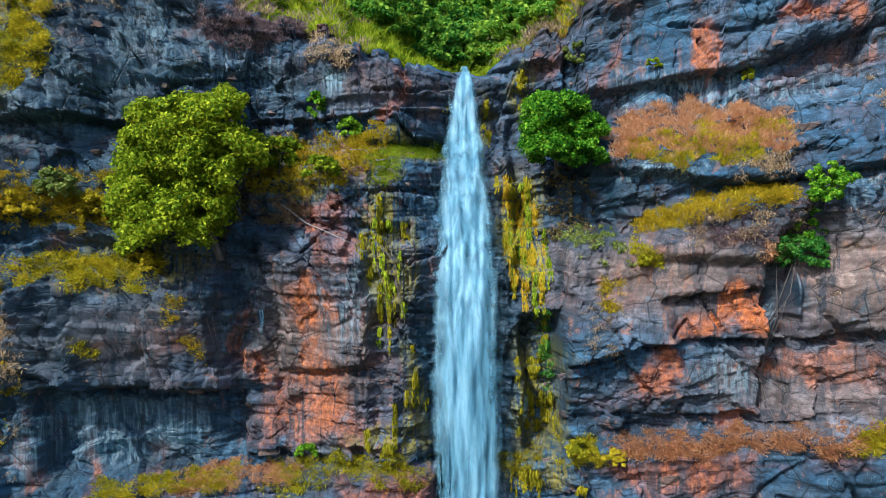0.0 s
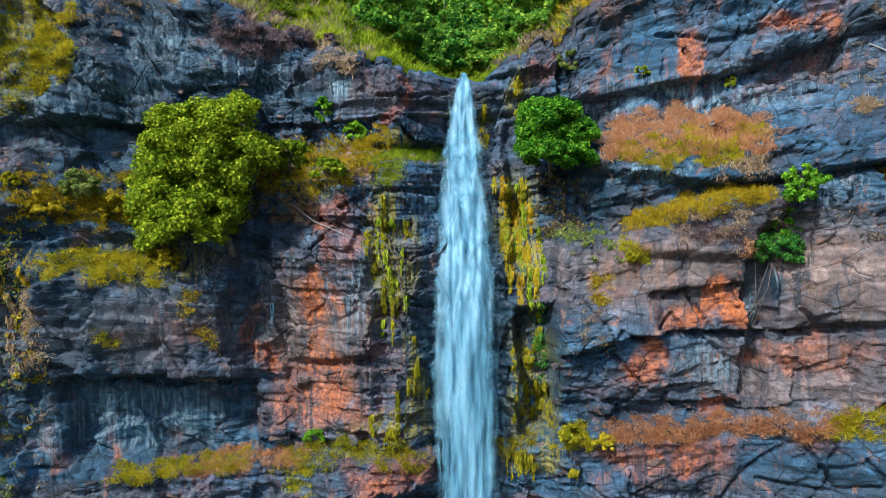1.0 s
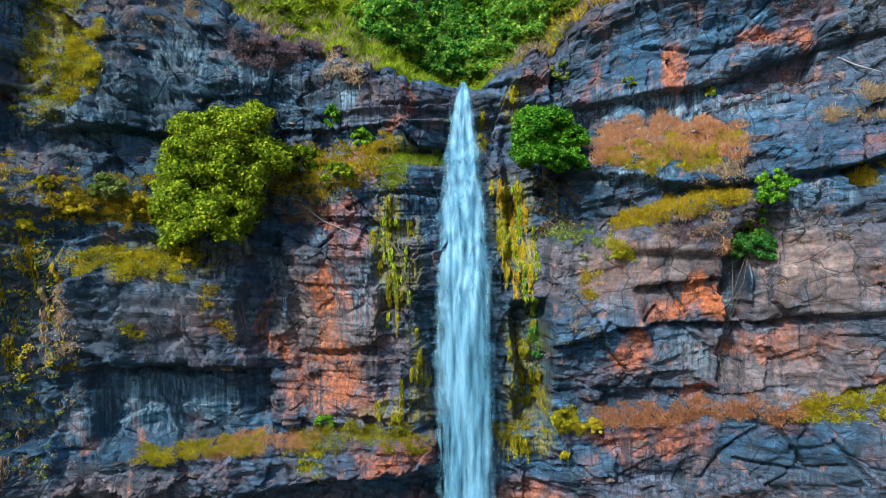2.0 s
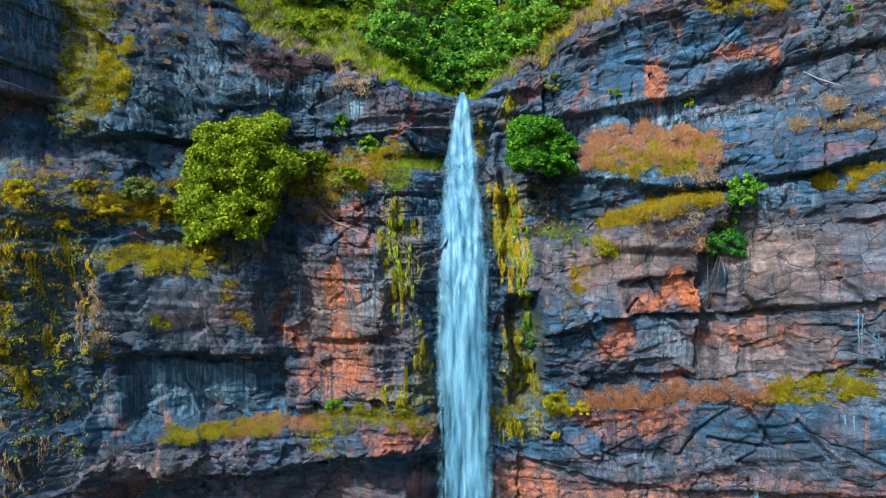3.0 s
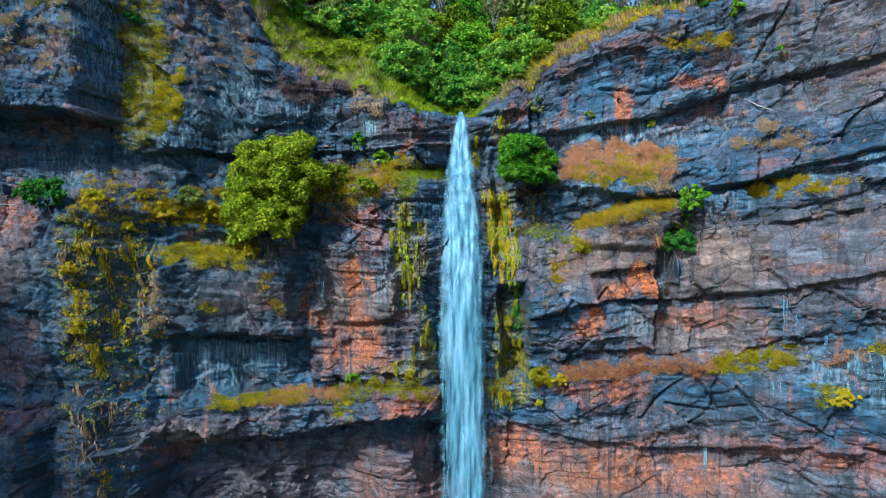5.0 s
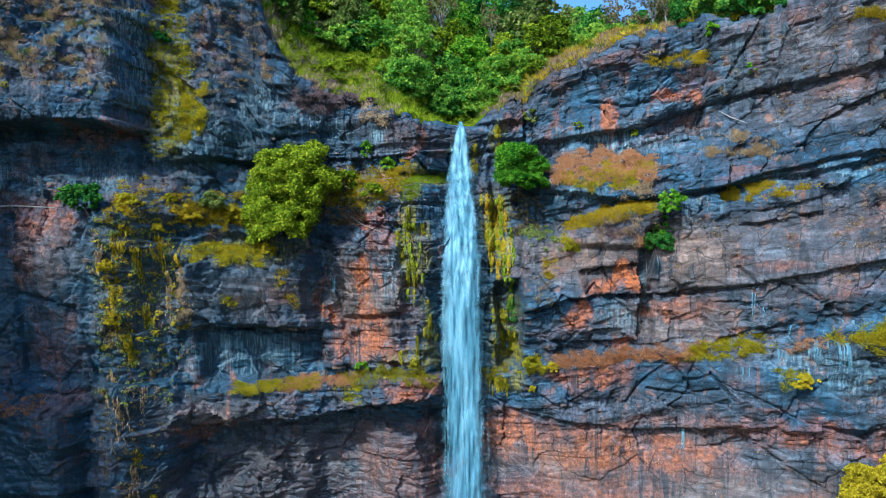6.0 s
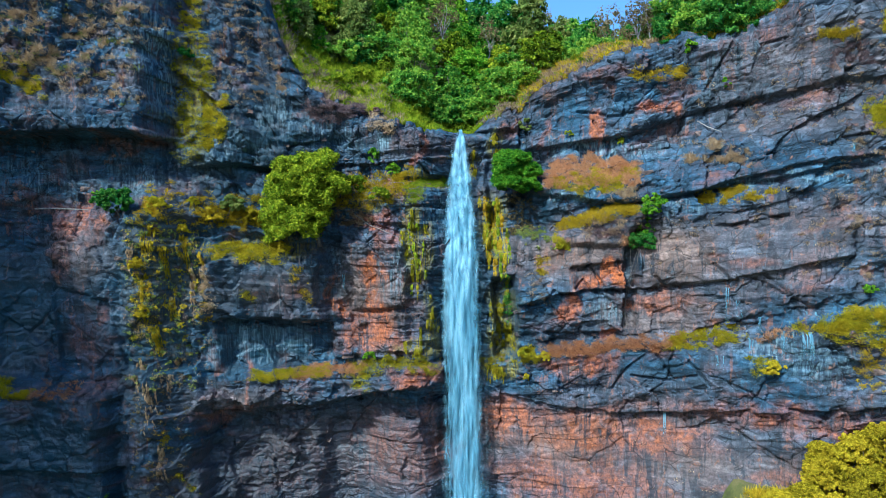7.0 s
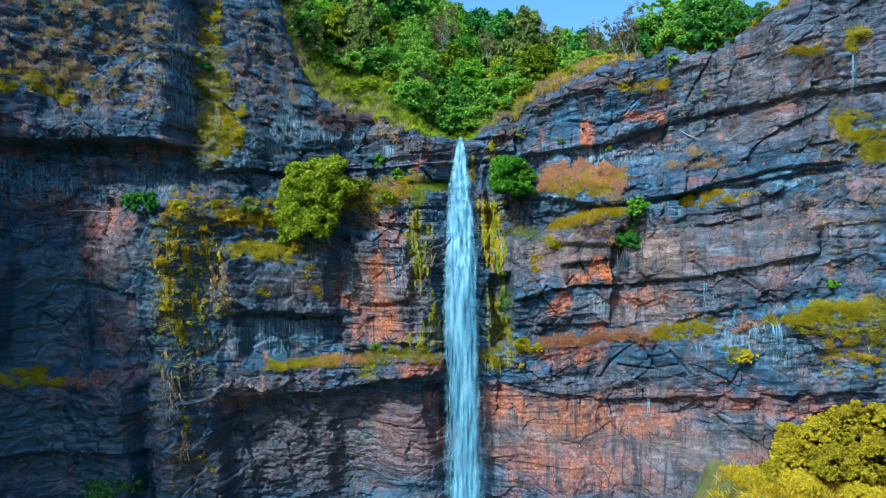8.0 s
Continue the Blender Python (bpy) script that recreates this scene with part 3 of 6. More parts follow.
SMOOTH = [((12.06, 30.07), 5.5, 3.4, 0.9), ((20.11, 30.51), 5, 3, 0.85), ((27.42, 31.63), 6, 3, 0.8), ((19.21, 25.21), 6, 2.4, 0.4), ((-17.65, 27.51), 6.0, 2.8, 0.6),
          ((-7.21, 28.08), 3.0, 3.5, 0.8), ((-7.99, 22.38), 3.0, 2.0, 0.7), ((12.61, 43.12), 5, 2.5, 0.7), ((22.05, 20.69), 14, 2.8, 0.55), ((18.0, 10.5), 18, 6, 0.92), ((-6.0, 8.0), 10, 6, 0.6),
          ((-4.74, 42.01), 6, 1.8, 0.6), ((-42.79, 24.59), 6, 7, 0.75), ((-34.5, 27.0), 4, 7, 0.6), ((-38, 11), 9, 6, 0.6), ((-39.09, 44.81), 8, 1.6, 0.6), ((-19.14, 21.66), 6, 2, 0.6), ((26.90, 48.46), 5, 4, 0.2)]


def relief(x, z):
    """How far the rock stands out from the plan line, towards the valley."""
    out = courses(x, z)
    zd = z - dip(x) + 0.25 * ripple(x * 0.12, z * 0.12, 3)
    hard = 1 - spots(x, z, SMOOTH, 0.6, PLACES)
    # beds: each layer keeps its own offset along straight lengths of the face
    for thick, amp, seed in ((2.3, 0.32, 1), (0.85, 0.17, 2), (0.36, 0.10, 3)):
        q = zd / thick + 0.4 * ripple(x * 0.09, z * 0.03, seed)
        k = np.floor(q)
        run = x * (0.27 / thick ** 0.5) + 3.7 * lattice(k, k * 0, seed + 20)
        a, f = np.floor(run), run - np.floor(run)
        step = lattice(a, k, 20 + seed) + (lattice(a + 1, k, 20 + seed) - lattice(a, k, 20 + seed)) * ease(0.80, 1.0, f)
        out += (0.22 + 0.78 * hard) * (1 - 0.65 * (1 - ease(-18, -10, x)) - 0.35 * ease(8, 16, x)) * 2.0 * amp * (step - 0.5)
    # broken blocks with flat faces and straight joints, some tall, some flat
    for w, h, amp, seed, skew in ((5.2, 5.6, 0.62, 4, 0.2), (3.1, 2.2, 0.46, 5, -0.15), (1.5, 1.1, 0.30, 6, 0.25), (0.8, 0.6, 0.12, 8, -0.1), (0.4, 0.28, 0.03, 9, 0.1)):
        edge, cx, cy, ox, oy = cells((x + skew * z) / w, (zd + 0.08 * x) / h, seed, 0.95)
        step = lattice(cx, cy, seed + 3) - 0.5
        out += (0.12 + 0.88 * hard) * amp * (1.4 * step + 2.6 * ox * (lattice(cx, cy, seed + 4) - 0.5) + 2.4 * oy * (lattice(cx, cy, seed + 5) - 0.35))
        if w > 0.6:
            crack = (1 - ease(0.0, 0.05, edge)) * (lattice(cx, cy, seed + 9) > 0.4)
            out -= (0.12 + 0.88 * hard) * amp * 0.55 * crack
    out += 0.55 * rough(x * 0.10, z * 0.08, 2, 12)
    out += (0.2 + 0.8 * hard) * 0.025 * rough(x * 1.9, z * 1.6, 3, 14, 0.6)
    # thin ledges along the bedding
    value = rough(x * 0.16, zd * 0.8, 4, 15, 0.6)
    out += (0.12 + 0.88 * hard) * 0.10 * np.floor(value * 5) / 5
    out -= crack_depth(x, z, CRACKS, 0.16, 0.50) + crack_depth(x, z, CRACKS_HIGH, 0.15, 0.45)
    return out


# how far the face lies back (minus: stands forward), by height and along the wall
LEAN_X = [-40, -30, -22, -14, -7, -2, 5, 11, 17, 23, 30, 36]
LEAN = [(17.0, [-0.6, -0.4, -0.1, -1.4, -1.8, -1.4, -0.6, 1.1, 1.1, 0.8, 0.4, 0.4]),
        (25.0, [-0.8, -0.1, 0.1, 0.4, -0.4, -1.7, -1.7, 0.3, 0.5, 0.5, 0.0, 0.2]),
        (31.0, [-1.0, -0.4, 0.1, -1.0, -1.6, -1.7, -0.6, 1.3, 0.2, 0.2, 0.4, 0.7]),
        (36.0, [-1.3, -0.6, -0.4, -0.9, -1.2, 0.2, 0.6, 2.5, 0.4, 0.4, 1.2, 1.4]),
        (40.5, [-1.0, 0.2, 0.3, -0.2, 0.8, 2.9, 3.3, 5.0, 2.8, 2.4, 2.6, 2.4]),
        (44.0, [-1.5, 0.8, 0.5, -0.4, 1.2, 2.9, 3.0, 4.8, 2.8, 3.2, 3.2, 3.0]),
        (50.0, [-1.5, 2.5, 1.8, -0.4, 0.6, 1.8, 2.2, 3.2, 2.4, 3.4, 3.0, 3.0])]


def lean(x, z):
    total = np.zeros(np.shape(x))
    for k, (zk, row) in enumerate(LEAN):
        part = ease(LEAN[k - 1][0], zk, z) if k else np.ones(np.shape(x))
        if k + 1 < len(LEAN):
            part = part * (1 - ease(zk, LEAN[k + 1][0], z))
        total = total + part * np.interp(x, LEAN_X, row)
    return total


# the wall's places are laid out as seen from this point; lying back moves them along the line of sight
MID = (0.0, -15.0, 32.75)


def laid(x, y, z):
    d = lean(x, z) * ease(-54, -46, x) * (1 - ease(40, 48, x))
    k = 1 + d / np.maximum(plan(x) - MID[1], 20)
    return MID[0] + (x - MID[0]) * k, y + d, MID[2] + (z - MID[2]) * k


cols = np.concatenate([np.arange(-64, -47, 0.6), np.arange(-47, 41, 0.094), np.arange(41, 62.5, 0.6)])
N_ROWS, LOW = 640, -1.0
v = np.linspace(0, 1, N_ROWS)
GX = np.broadcast_to(cols, (N_ROWS, len(cols))).copy()
top_line = crest(cols) + 0.55 * rough(cols * 0.35, cols * 0, 3, 77) * (1 - 0.8 * ease(-3, -1, cols) * (1 - ease(4, 6, cols))) + 0.9 * np.floor(2.2 * ripple(cols * 0.6, cols * 0 + 4, 78)) / 2.2 * (1 - ease(-2, 0, cols) * (1 - ease(4, 6, cols)))
GZ = LOW + (top_line[None, :] - LOW) * v[:, None]
PLACES = bent_places(GX, GZ)
GOUT = relief(GX, GZ)
# the rim rounds off into the slope above
rim = np.clip((GZ - (top_line[None, :] - 1.6)) / 1.6, 0, 1)
GY = plan(GX) - GOUT + 2.2 * rim ** 2.2
WX, WY, WZ = laid(GX, GY, GZ)


def surface(x, z):
    """The rock face's point laid out at (x, z)."""
    x, z = np.atleast_1d(np.asarray(x, float)), np.atleast_1d(np.asarray(z, float))
    c = np.clip(np.searchsorted(cols, x), 1, len(cols) - 1)
    r = np.clip(np.rint((z - LOW) / (top_line[c] - LOW) * (N_ROWS - 1)), 0, N_ROWS - 1).astype(int)
    return laid(x, GY[r, c], z)


def face_point(x, z):
    return tuple(float(v[0]) for v in surface(x, z))


# stains: iron, water film with painted shade, lime crust; alpha holds how brown the stone is
IRON_LEFT = [((-7.59, 29.07), 1.7, 1.9, 1.0), ((-7.79, 25.65), 1.5, 1.4, 0.9), ((-7.60, 22.61), 3.6, 2.0, 0.75), ((-11.44, 25.31), 1.0, 1.3, 1.0),
             ((-12.12, 27.93), 0.5, 1.4, 0.9), ((-2.60, 42.34), 0.45, 1.6, 0.5), ((-3.09, 40.36), 0.8, 1.0, 0.7), ((-5.25, 37.42), 1.6, 1.6, 0.6),
             ((-7.58, 34.48), 2.4, 1.0, 0.6), ((-6.11, 32.46), 1.4, 1.3, 0.5), ((-22.87, 20.49), 0.6, 1.4, 0.8), ((-20.65, 19.88), 0.6, 1.3, 0.8)]
IRON_RIGHT = [((15.61, 29.19), 1.5, 1.2, 1.1), ((13.84, 28.26), 0.9, 0.9, 0.8), ((11.81, 25.77), 0.9, 1.7, 0.8), ((14.23, 43.24), 0.5, 1.5, 0.9),
              ((19.12, 44.48), 1.6, 0.9, 0.9), ((21.29, 44.09), 0.7, 0.6, 0.8), ((12.69, 20.31), 3.5, 1.2, 0.7), ((19.67, 26.42), 3.5, 1.0, 0.5),
              ((15.63, 23.28), 1.2, 0.6, 0.7), ((5.95, 43.61), 0.8, 0.9, 0.4), ((9.44, 43.01), 0.4, 1.4, 0.4), ((-2.78, 18.57), 4.0, 1.0, 0.5)]
IRON_LOW = [((-4.64, 9.56), 7, 4.5, 0.46), ((-16.01, 8.15), 9, 4, 0.31), ((6.68, 13.79), 4, 2.2, 0.69), ((15.85, 13.61), 8, 2.0, 0.64), ((28.74, 16.87), 9, 1.2, 0.45),
            ((12.33, 8.11), 8, 3.0, 0.54), ((-22.84, 14.72), 3, 0.8, 0.43), ((-20.07, 16.62), 0.5, 2.0, 0.56), ((-35.85, 34.21), 3, 1.8, 0.60),
            ((-37.15, 30.97), 0.9, 2.4, 0.31), ((-34.68, 22.74), 3, 2.0, 0.22), ((-33.17, 24.81), 0.8, 1.0, 0.56), ((-31.32, 41.83), 4, 0.7, 0.37), ((-32.07, 18.60), 3, 0.6, 0.31)]
# soaked rock round the falls, plus painted shade in vault, alcove, clefts and overhangs
WET_SHADED = [((8.4, 35.0), 1.8, 2.6, 0.8), ((5.5, 24.5), 1.9, 5.5, 1.0), ((5.2, 33.5), 1.8, 4.5, 0.85), ((-27, 29), 5, 9, 0.6), ((-20.5, 43.5), 7, 5, 0.85), ((-12, 42.2), 6, 2.6, 0.55), ((-30, 39), 8, 3, 0.45), ((-20, 35.5), 6, 3, 0.6), ((-21.25, 32.48), 6, 4, 0.45), ((-19.13, 25.60), 7, 1.6, 0.5), ((-20.47, 28.60), 8, 8, 0.45), ((5.03, 30.38), 2.2, 6, 0.75), ((-23.68, 27.47), 5, 6, 0.7), ((-18.24, 27.53), 6, 2.6, 0.35), ((-28.41, 24.53), 5, 11, 0.8), ((-21.99, 40.73), 5, 2.4, 1.0), ((3.02, 28.22), 2.6, 10, 1.0), ((-1.47, 25.76), 2.0, 6, 0.85), ((5.35, 25.59), 1.8, 5, 0.95), ((-12.87, 30.38), 1.6, 3.6, 0.6), ((-19.14, 21.66), 6.8, 2.7, 1.0),
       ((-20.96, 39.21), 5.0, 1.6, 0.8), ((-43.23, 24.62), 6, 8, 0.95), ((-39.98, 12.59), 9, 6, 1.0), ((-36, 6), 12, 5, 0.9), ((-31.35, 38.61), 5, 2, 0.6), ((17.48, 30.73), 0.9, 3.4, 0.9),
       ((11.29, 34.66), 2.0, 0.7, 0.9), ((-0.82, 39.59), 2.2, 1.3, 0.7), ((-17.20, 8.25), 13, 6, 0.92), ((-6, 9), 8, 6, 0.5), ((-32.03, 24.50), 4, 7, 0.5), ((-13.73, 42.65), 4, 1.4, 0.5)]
LIME = [((-19.41, 21.69), 6.5, 2.4, 0.45), ((-24, 41), 4, 3, 0.4), ((-31, 38.5), 3, 2.2, 0.5), ((-12, 29.5), 1.6, 3.0, 0.3), ((-42.68, 38.56), 6, 2, 0.5), ((-13.13, 43.73), 4, 2, 0.5), ((14.96, 41.26), 7, 1.3, 0.65), ((15.61, 25.86), 2.4, 1.6, 0.5), ((-6.44, 42.43), 1.0, 1.1, 0.8), ((-17.58, 45.31), 2.2, 2.0, 0.6), ((29.43, 22.64), 4, 1.8, 0.6),
        ((29.36, 37.75), 5, 0.5, 0.8), ((20.51, 35.69), 3, 0.6, 0.7), ((-21.56, 22.25), 2, 1.6, 0.6), ((-27.42, 50.46), 1.0, 7, 0.8), ((24.25, 47.74), 3, 4, 0.2),
        ((12.04, 36.77), 2.5, 0.5, 0.8), ((-19.87, 41.86), 2.0, 1.5, 0.4), ((-26.67, 21.93), 1.5, 1.5, 0.6), ((-1.47, 34.13), 1.0, 2.0, 0.5), ((-5.44, 29.15), 1.4, 3, 0.4)]
BROWN = [((-14.81, 9.30), 14, 5.5, 1.0), ((-22.29, 16.20), 7, 2, 0.6), ((12.65, 30.69), 6, 3.5, 0.9), ((20.11, 30.80), 5, 4, 1.0), ((29.39, 32.72), 9, 5, 0.5), ((-18.24, 27.53), 6, 2.6, 0.55), ((-7.60, 27.03), 5, 7, 0.8),
         ((-12.45, 9.61), 14, 6, 0.65), ((18.06, 12.01), 20, 5, 0.65), ((19.44, 25.52), 6, 2.5, 0.8), ((-2.76, 42.00), 5, 1.5, 0.6), ((31.04, 47.60), 8, 6, 0.5), ((-36.19, 31.56), 4, 4, 0.7)]

iron = np.maximum(np.maximum(spots(GX, GZ, IRON_LEFT, 0.4, PLACES), spots(GX, GZ, IRON_RIGHT, 0.4, PLACES)), spots(GX, GZ, IRON_LOW, 0.6, PLACES))
iron = np.clip(iron + 0.28 * ease(0.35, 0.85, rough(GX * 0.16, (GZ - dip(GX)) * 0.4, 4, 301)), 0, 1)
wet_shaded = spots(GX, GZ, WET_SHADED, 0.6, PLACES)
lime = spots(GX, GZ, LIME, 0.7, PLACES)
brown = np.clip(spots(GX, GZ, BROWN, 0.8, PLACES) + 0.3 * rough(GX * 0.1, GZ * 0.2, 3, 305) + 0.05 * ease(-10, 8, GX), 0, 1)

MOSSY = [((-3.42, 32.14), 1.6, 4, 0.9), ((-1.64, 23.78), 0.9, 2.6, 0.8), ((-3.10, 21.24), 2.0, 1.0, 0.8), ((4.54, 34.18), 1.5, 3, 1.0), ((5.66, 31.43), 1.0, 2.6, 1.0), ((5.67, 23.57), 1.6, 4, 0.8),
         ((5.04, 18.98), 1.8, 1.0, 0.9), ((2.84, 40.50), 0.7, 1.6, 0.8), ((-1.47, 38.41), 2.0, 0.7, 0.9), ((-3.42, 36.74), 1.0, 1.0, 0.8), ((5.01, 42.41), 0.8, 1.4, 0.8), ((-24.98, 46.00), 1.8, 6, 0.7),
         ((-27.52, 29.18), 3.0, 7, 0.2), ((-7.96, 37.21), 4.0, 1.6, 0.6), ((-17.94, 31.48), 4.5, 0.9, 0.6)]
mossy = spots(GX, GZ, MOSSY, 0.6, PLACES)
cliff = mesh_object("cliff_wall", np.stack([WX, WY, WZ], -1).reshape(-1, 3), grid_faces(N_ROWS, len(cols)), ROCK, None, False)
stain_shade = cliff.data.attributes.new("stain_shade", "FLOAT_COLOR", "POINT")
stain_shade.data.foreach_set("color", np.stack([iron, wet_shaded, lime, brown], -1).astype(np.float32).ravel())
sleek = cliff.data.attributes.new("sleek", "FLOAT", "POINT")
sleek.data.foreach_set("value", spots(GX, GZ, SMOOTH, 0.6, PLACES).astype(np.float32).ravel())
moss_att = cliff.data.attributes.new("moss", "FLOAT", "POINT")
moss_att.data.foreach_set("value", mossy.astype(np.float32).ravel())
tagged(cliff, "layered dark sandstone cliff with rusty patches and overhanging shelves", "cliff", kind="structure")

# ---- slope above the cliff, valley floor, pool ----
hx = np.concatenate([np.arange(-900, -70, 60.0), np.arange(-70, 70, 1.0), np.arange(70, 901, 60.0)])
hs = np.concatenate([np.arange(0, 30, 0.75), np.arange(30, 130, 3.0), np.array([140, 170, 220, 300, 450, 700, 1100, 1700, 2400])])


RIM_X = np.maximum.accumulate(WX[-1])


def hill(x, y):
    h = 51.5 + 0.23 * (np.minimum(y, 125) - 60) - 0.10 * (x - 13) + 0.42 * np.maximum(13 - x, 0) * np.clip((y - 52) / 60, 0, 1.2) - 0.16 * np.maximum(y - 125, 0)
    return np.maximum(np.clip(h, None, 95) + 1.5 * rough(x * 0.06, y * 0.06, 3, 400), 44)


def slope(x, s):
    """The ground above the cliff at x, s metres behind the rim."""
    xc = np.clip(x, -64, 62)
    z0 = np.interp(xc, RIM_X, WZ[-1])
    y = np.interp(xc, RIM_X, WY[-1]) + s - 0.3
    bank = 3.6 * ease(-20, -16, x) * (1 - ease(-6, -1, x)) + 2.2 * ease(5, 9, x) * (1 - ease(20, 26, x))
    z = z0 - 0.25 + bank * ease(0, 8, s) * (1 - ease(10, 26, s)) + (hill(xc, y) - z0) * ease(0, 26, s) + 0.25 * rough(x * 0.3, s * 0.3, 3, 410) * ease(0, 2, s)
    return y, z


HXX, HSS = np.meshgrid(hx, hs)
HY, HZ = slope(HXX, HSS)
hillside = mesh_object("hillside_ground", np.stack([HXX, HY, HZ], -1).reshape(-1, 3), grid_faces(len(hs), len(hx)), SOIL)
tagged(hillside, "steep grassy soil slope above the cliff", "slope", kind="structure")

gx = np.concatenate([np.array([-2500, -1200, -500, -200]), np.arange(-100, 101, 4.0), np.array([200, 500, 1200, 2500])])
gy = np.concatenate([np.array([-2500, -1200, -500, -200]), np.arange(-100, 71, 4.0), np.array([200, 500, 1200, 2500])])
VX, VY = np.meshgrid(gx, gy)
VZ = 0.4 * rough(VX * 0.05, VY * 0.05, 3, 420) - 1.5 * np.exp(-((VX - 2) ** 2 + (VY - 42) ** 2) / 220)
ground = mesh_object("ground", np.stack([VX, VY, VZ], -1).reshape(-1, 3), grid_faces(len(gy), len(gx)), GROUND)
tagged(ground, "green valley floor below the waterfall", "ground", kind="structure")
a = np.linspace(0, 2 * math.pi, 72, endpoint=False)
r = 1 + 0.12 * np.sin(3 * a) + 0.08 * np.sin(5 * a + 1)
pool = mesh_object("pool_water", np.stack([2 + 15 * r * np.cos(a), 39 + 12 * r * np.sin(a), 0 * a - 0.15], -1), [list(range(72))], POOL)
tagged(pool, "dark green plunge pool under the falls", "pool", kind="structure")

# ---- growing things ----
def leaf_cloud(rng, centers, radii, per, size, up=0.5, squash=0.75):
    """Leaf quads round clump centres: vertices and faces."""
    n = len(centers) * per
    c = np.repeat(centers, per, 0)
    r = np.repeat(np.broadcast_to(radii, (len(centers),)), per)[:, None]
    d = rng.normal(size=(n, 3))
    d /= np.linalg.norm(d, axis=1)[:, None]
    p = c + d * r * (rng.random((n, 1)) ** 0.45) * np.array([1, 1, squash])
    normal = d * 0.7 + np.array([0, 0, up]) + rng.normal(size=(n, 3)) * 0.45
    normal /= np.linalg.norm(normal, axis=1)[:, None]
    along = np.cross(normal, rng.normal(size=(n, 3)))
    along /= np.linalg.norm(along, axis=1)[:, None] + 1e-6
    across = np.cross(normal, along)
    s = size * (0.6 + 0.8 * rng.random((n, 1)))
    sag = normal * s * 0.15
    verts = np.stack([p - along * s * 0.5, p + across * s * 0.30 - sag * 0, p + along * s * 0.5 - sag * 2, p - across * s * 0.30], 1).reshape(-1, 3)
    return verts, np.arange(n * 4).reshape(-1, 4)


def tube(points, radii, sides=7):
    """A tapered limb along points."""
    pts = [Vector(p) for p in points]
    verts, faces = [], []
    for i, p in enumerate(pts):
        t = (pts[min(i + 1, len(pts) - 1)] - pts[max(i - 1, 0)]).normalized()
        side = t.cross(Vector((0.31, 0.95, 0.12))).normalized()
        other = t.cross(side)
        for k in range(sides):
            a = 2 * math.pi * k / sides
            verts.append(tuple(p + (side * math.cos(a) + other * math.sin(a)) * radii[i] * (1 + 0.12 * math.sin(3 * a + i))))
    for i in range(len(pts) - 1):
        for k in range(sides):
            faces.append((i * sides + k, i * sides + (k + 1) % sides, (i + 1) * sides + (k + 1) % sides, (i + 1) * sides + k))
    faces.append(tuple(range(sides))[::-1])
    faces.append(tuple((len(pts) - 1) * sides + k for k in range(sides)))
    return verts, faces


def bent(rng, a, b, n=5, wander=0.12):
    """A slightly crooked line from a to b."""
    a, b = np.asarray(a, float), np.asarray(b, float)
    t = np.linspace(0, 1, n)[:, None]
    off = rng.normal(size=(n, 3)) * wander * np.linalg.norm(b - a) * np.sin(np.pi * t)
    return (a + (b - a) * t + off * 0.5).tolist()


def tree(name, base, trunk_top, crowns, lobes, per, leaf, mat, bark, girth, seed, limbs=8, lobe=1.0, label="", category="tree", sub=7):
    """A tree or bush: an empty at its base with trunk, limbs and a crown. crowns: (centre, radii) of the masses that make up its outline;
    each mass bears lobes, and each lobe a cap of leafy clumps that leaves gaps underneath."""
    rng = np.random.default_rng(seed)
    root = new(name)
    root.location = base
    tips, heads, size = [], [], []
    whole = sum(r[0] * r[2] for _, r in crowns)
    for centre, radii in crowns:
        c, rad = np.array(centre, float), np.array(radii, float)
        n = max(4, int(lobes * radii[0] * radii[2] / whole))
        d = rng.normal(size=(n, 3))
        d /= np.linalg.norm(d, axis=1)[:, None]
        d[:, 2] = np.where(d[:, 2] < -0.75, -d[:, 2], d[:, 2])
        lump = 0.86 + 0.3 * np.array([noise.noise(Vector(v * 1.9 + seed)) for v in d])
        at = c + d * rad * (0.62 + 0.38 * rng.random((n, 1)) ** 0.5) * lump[:, None]
        tips.append(at)
        wide = lobe * (0.65 + 0.7 * rng.random(n))
        e = rng.normal(size=(n, sub, 3)) + d[:, None, :] * 0.5
        e /= np.linalg.norm(e, axis=2)[:, :, None]
        e[:, :, 2] = np.abs(e[:, :, 2]) - 0.25
        heads.append((at[:, None, :] + e * wide[:, None, None] * np.array([1, 1, 0.95])).reshape(-1, 3))
        size.append(np.repeat(wide * 0.52, sub))
    tips, heads, size = np.concatenate(tips), np.concatenate(heads), np.concatenate(size)
    verts, faces = leaf_cloud(rng, heads, size, per, leaf, 0.5, 0.8)
    mesh_object("crown", verts, faces, mat, root, False)
    top = np.array(trunk_top, float)
    v, f = tube(bent(rng, (0, 0, -0.4), top, 6, 0.08), np.linspace(girth, girth * 0.55, 6))
    mesh_object("trunk", v, f, bark, root)
    for k in range(limbs):
        v, f = tube(bent(rng, top * (0.75 + 0.25 * rng.random()), tips[(k * 7) % len(tips)], 5), np.linspace(girth * 0.45, girth * 0.10, 5), 5)
        mesh_object("limb", v, f, bark, root)
    return tagged(root, label, category)


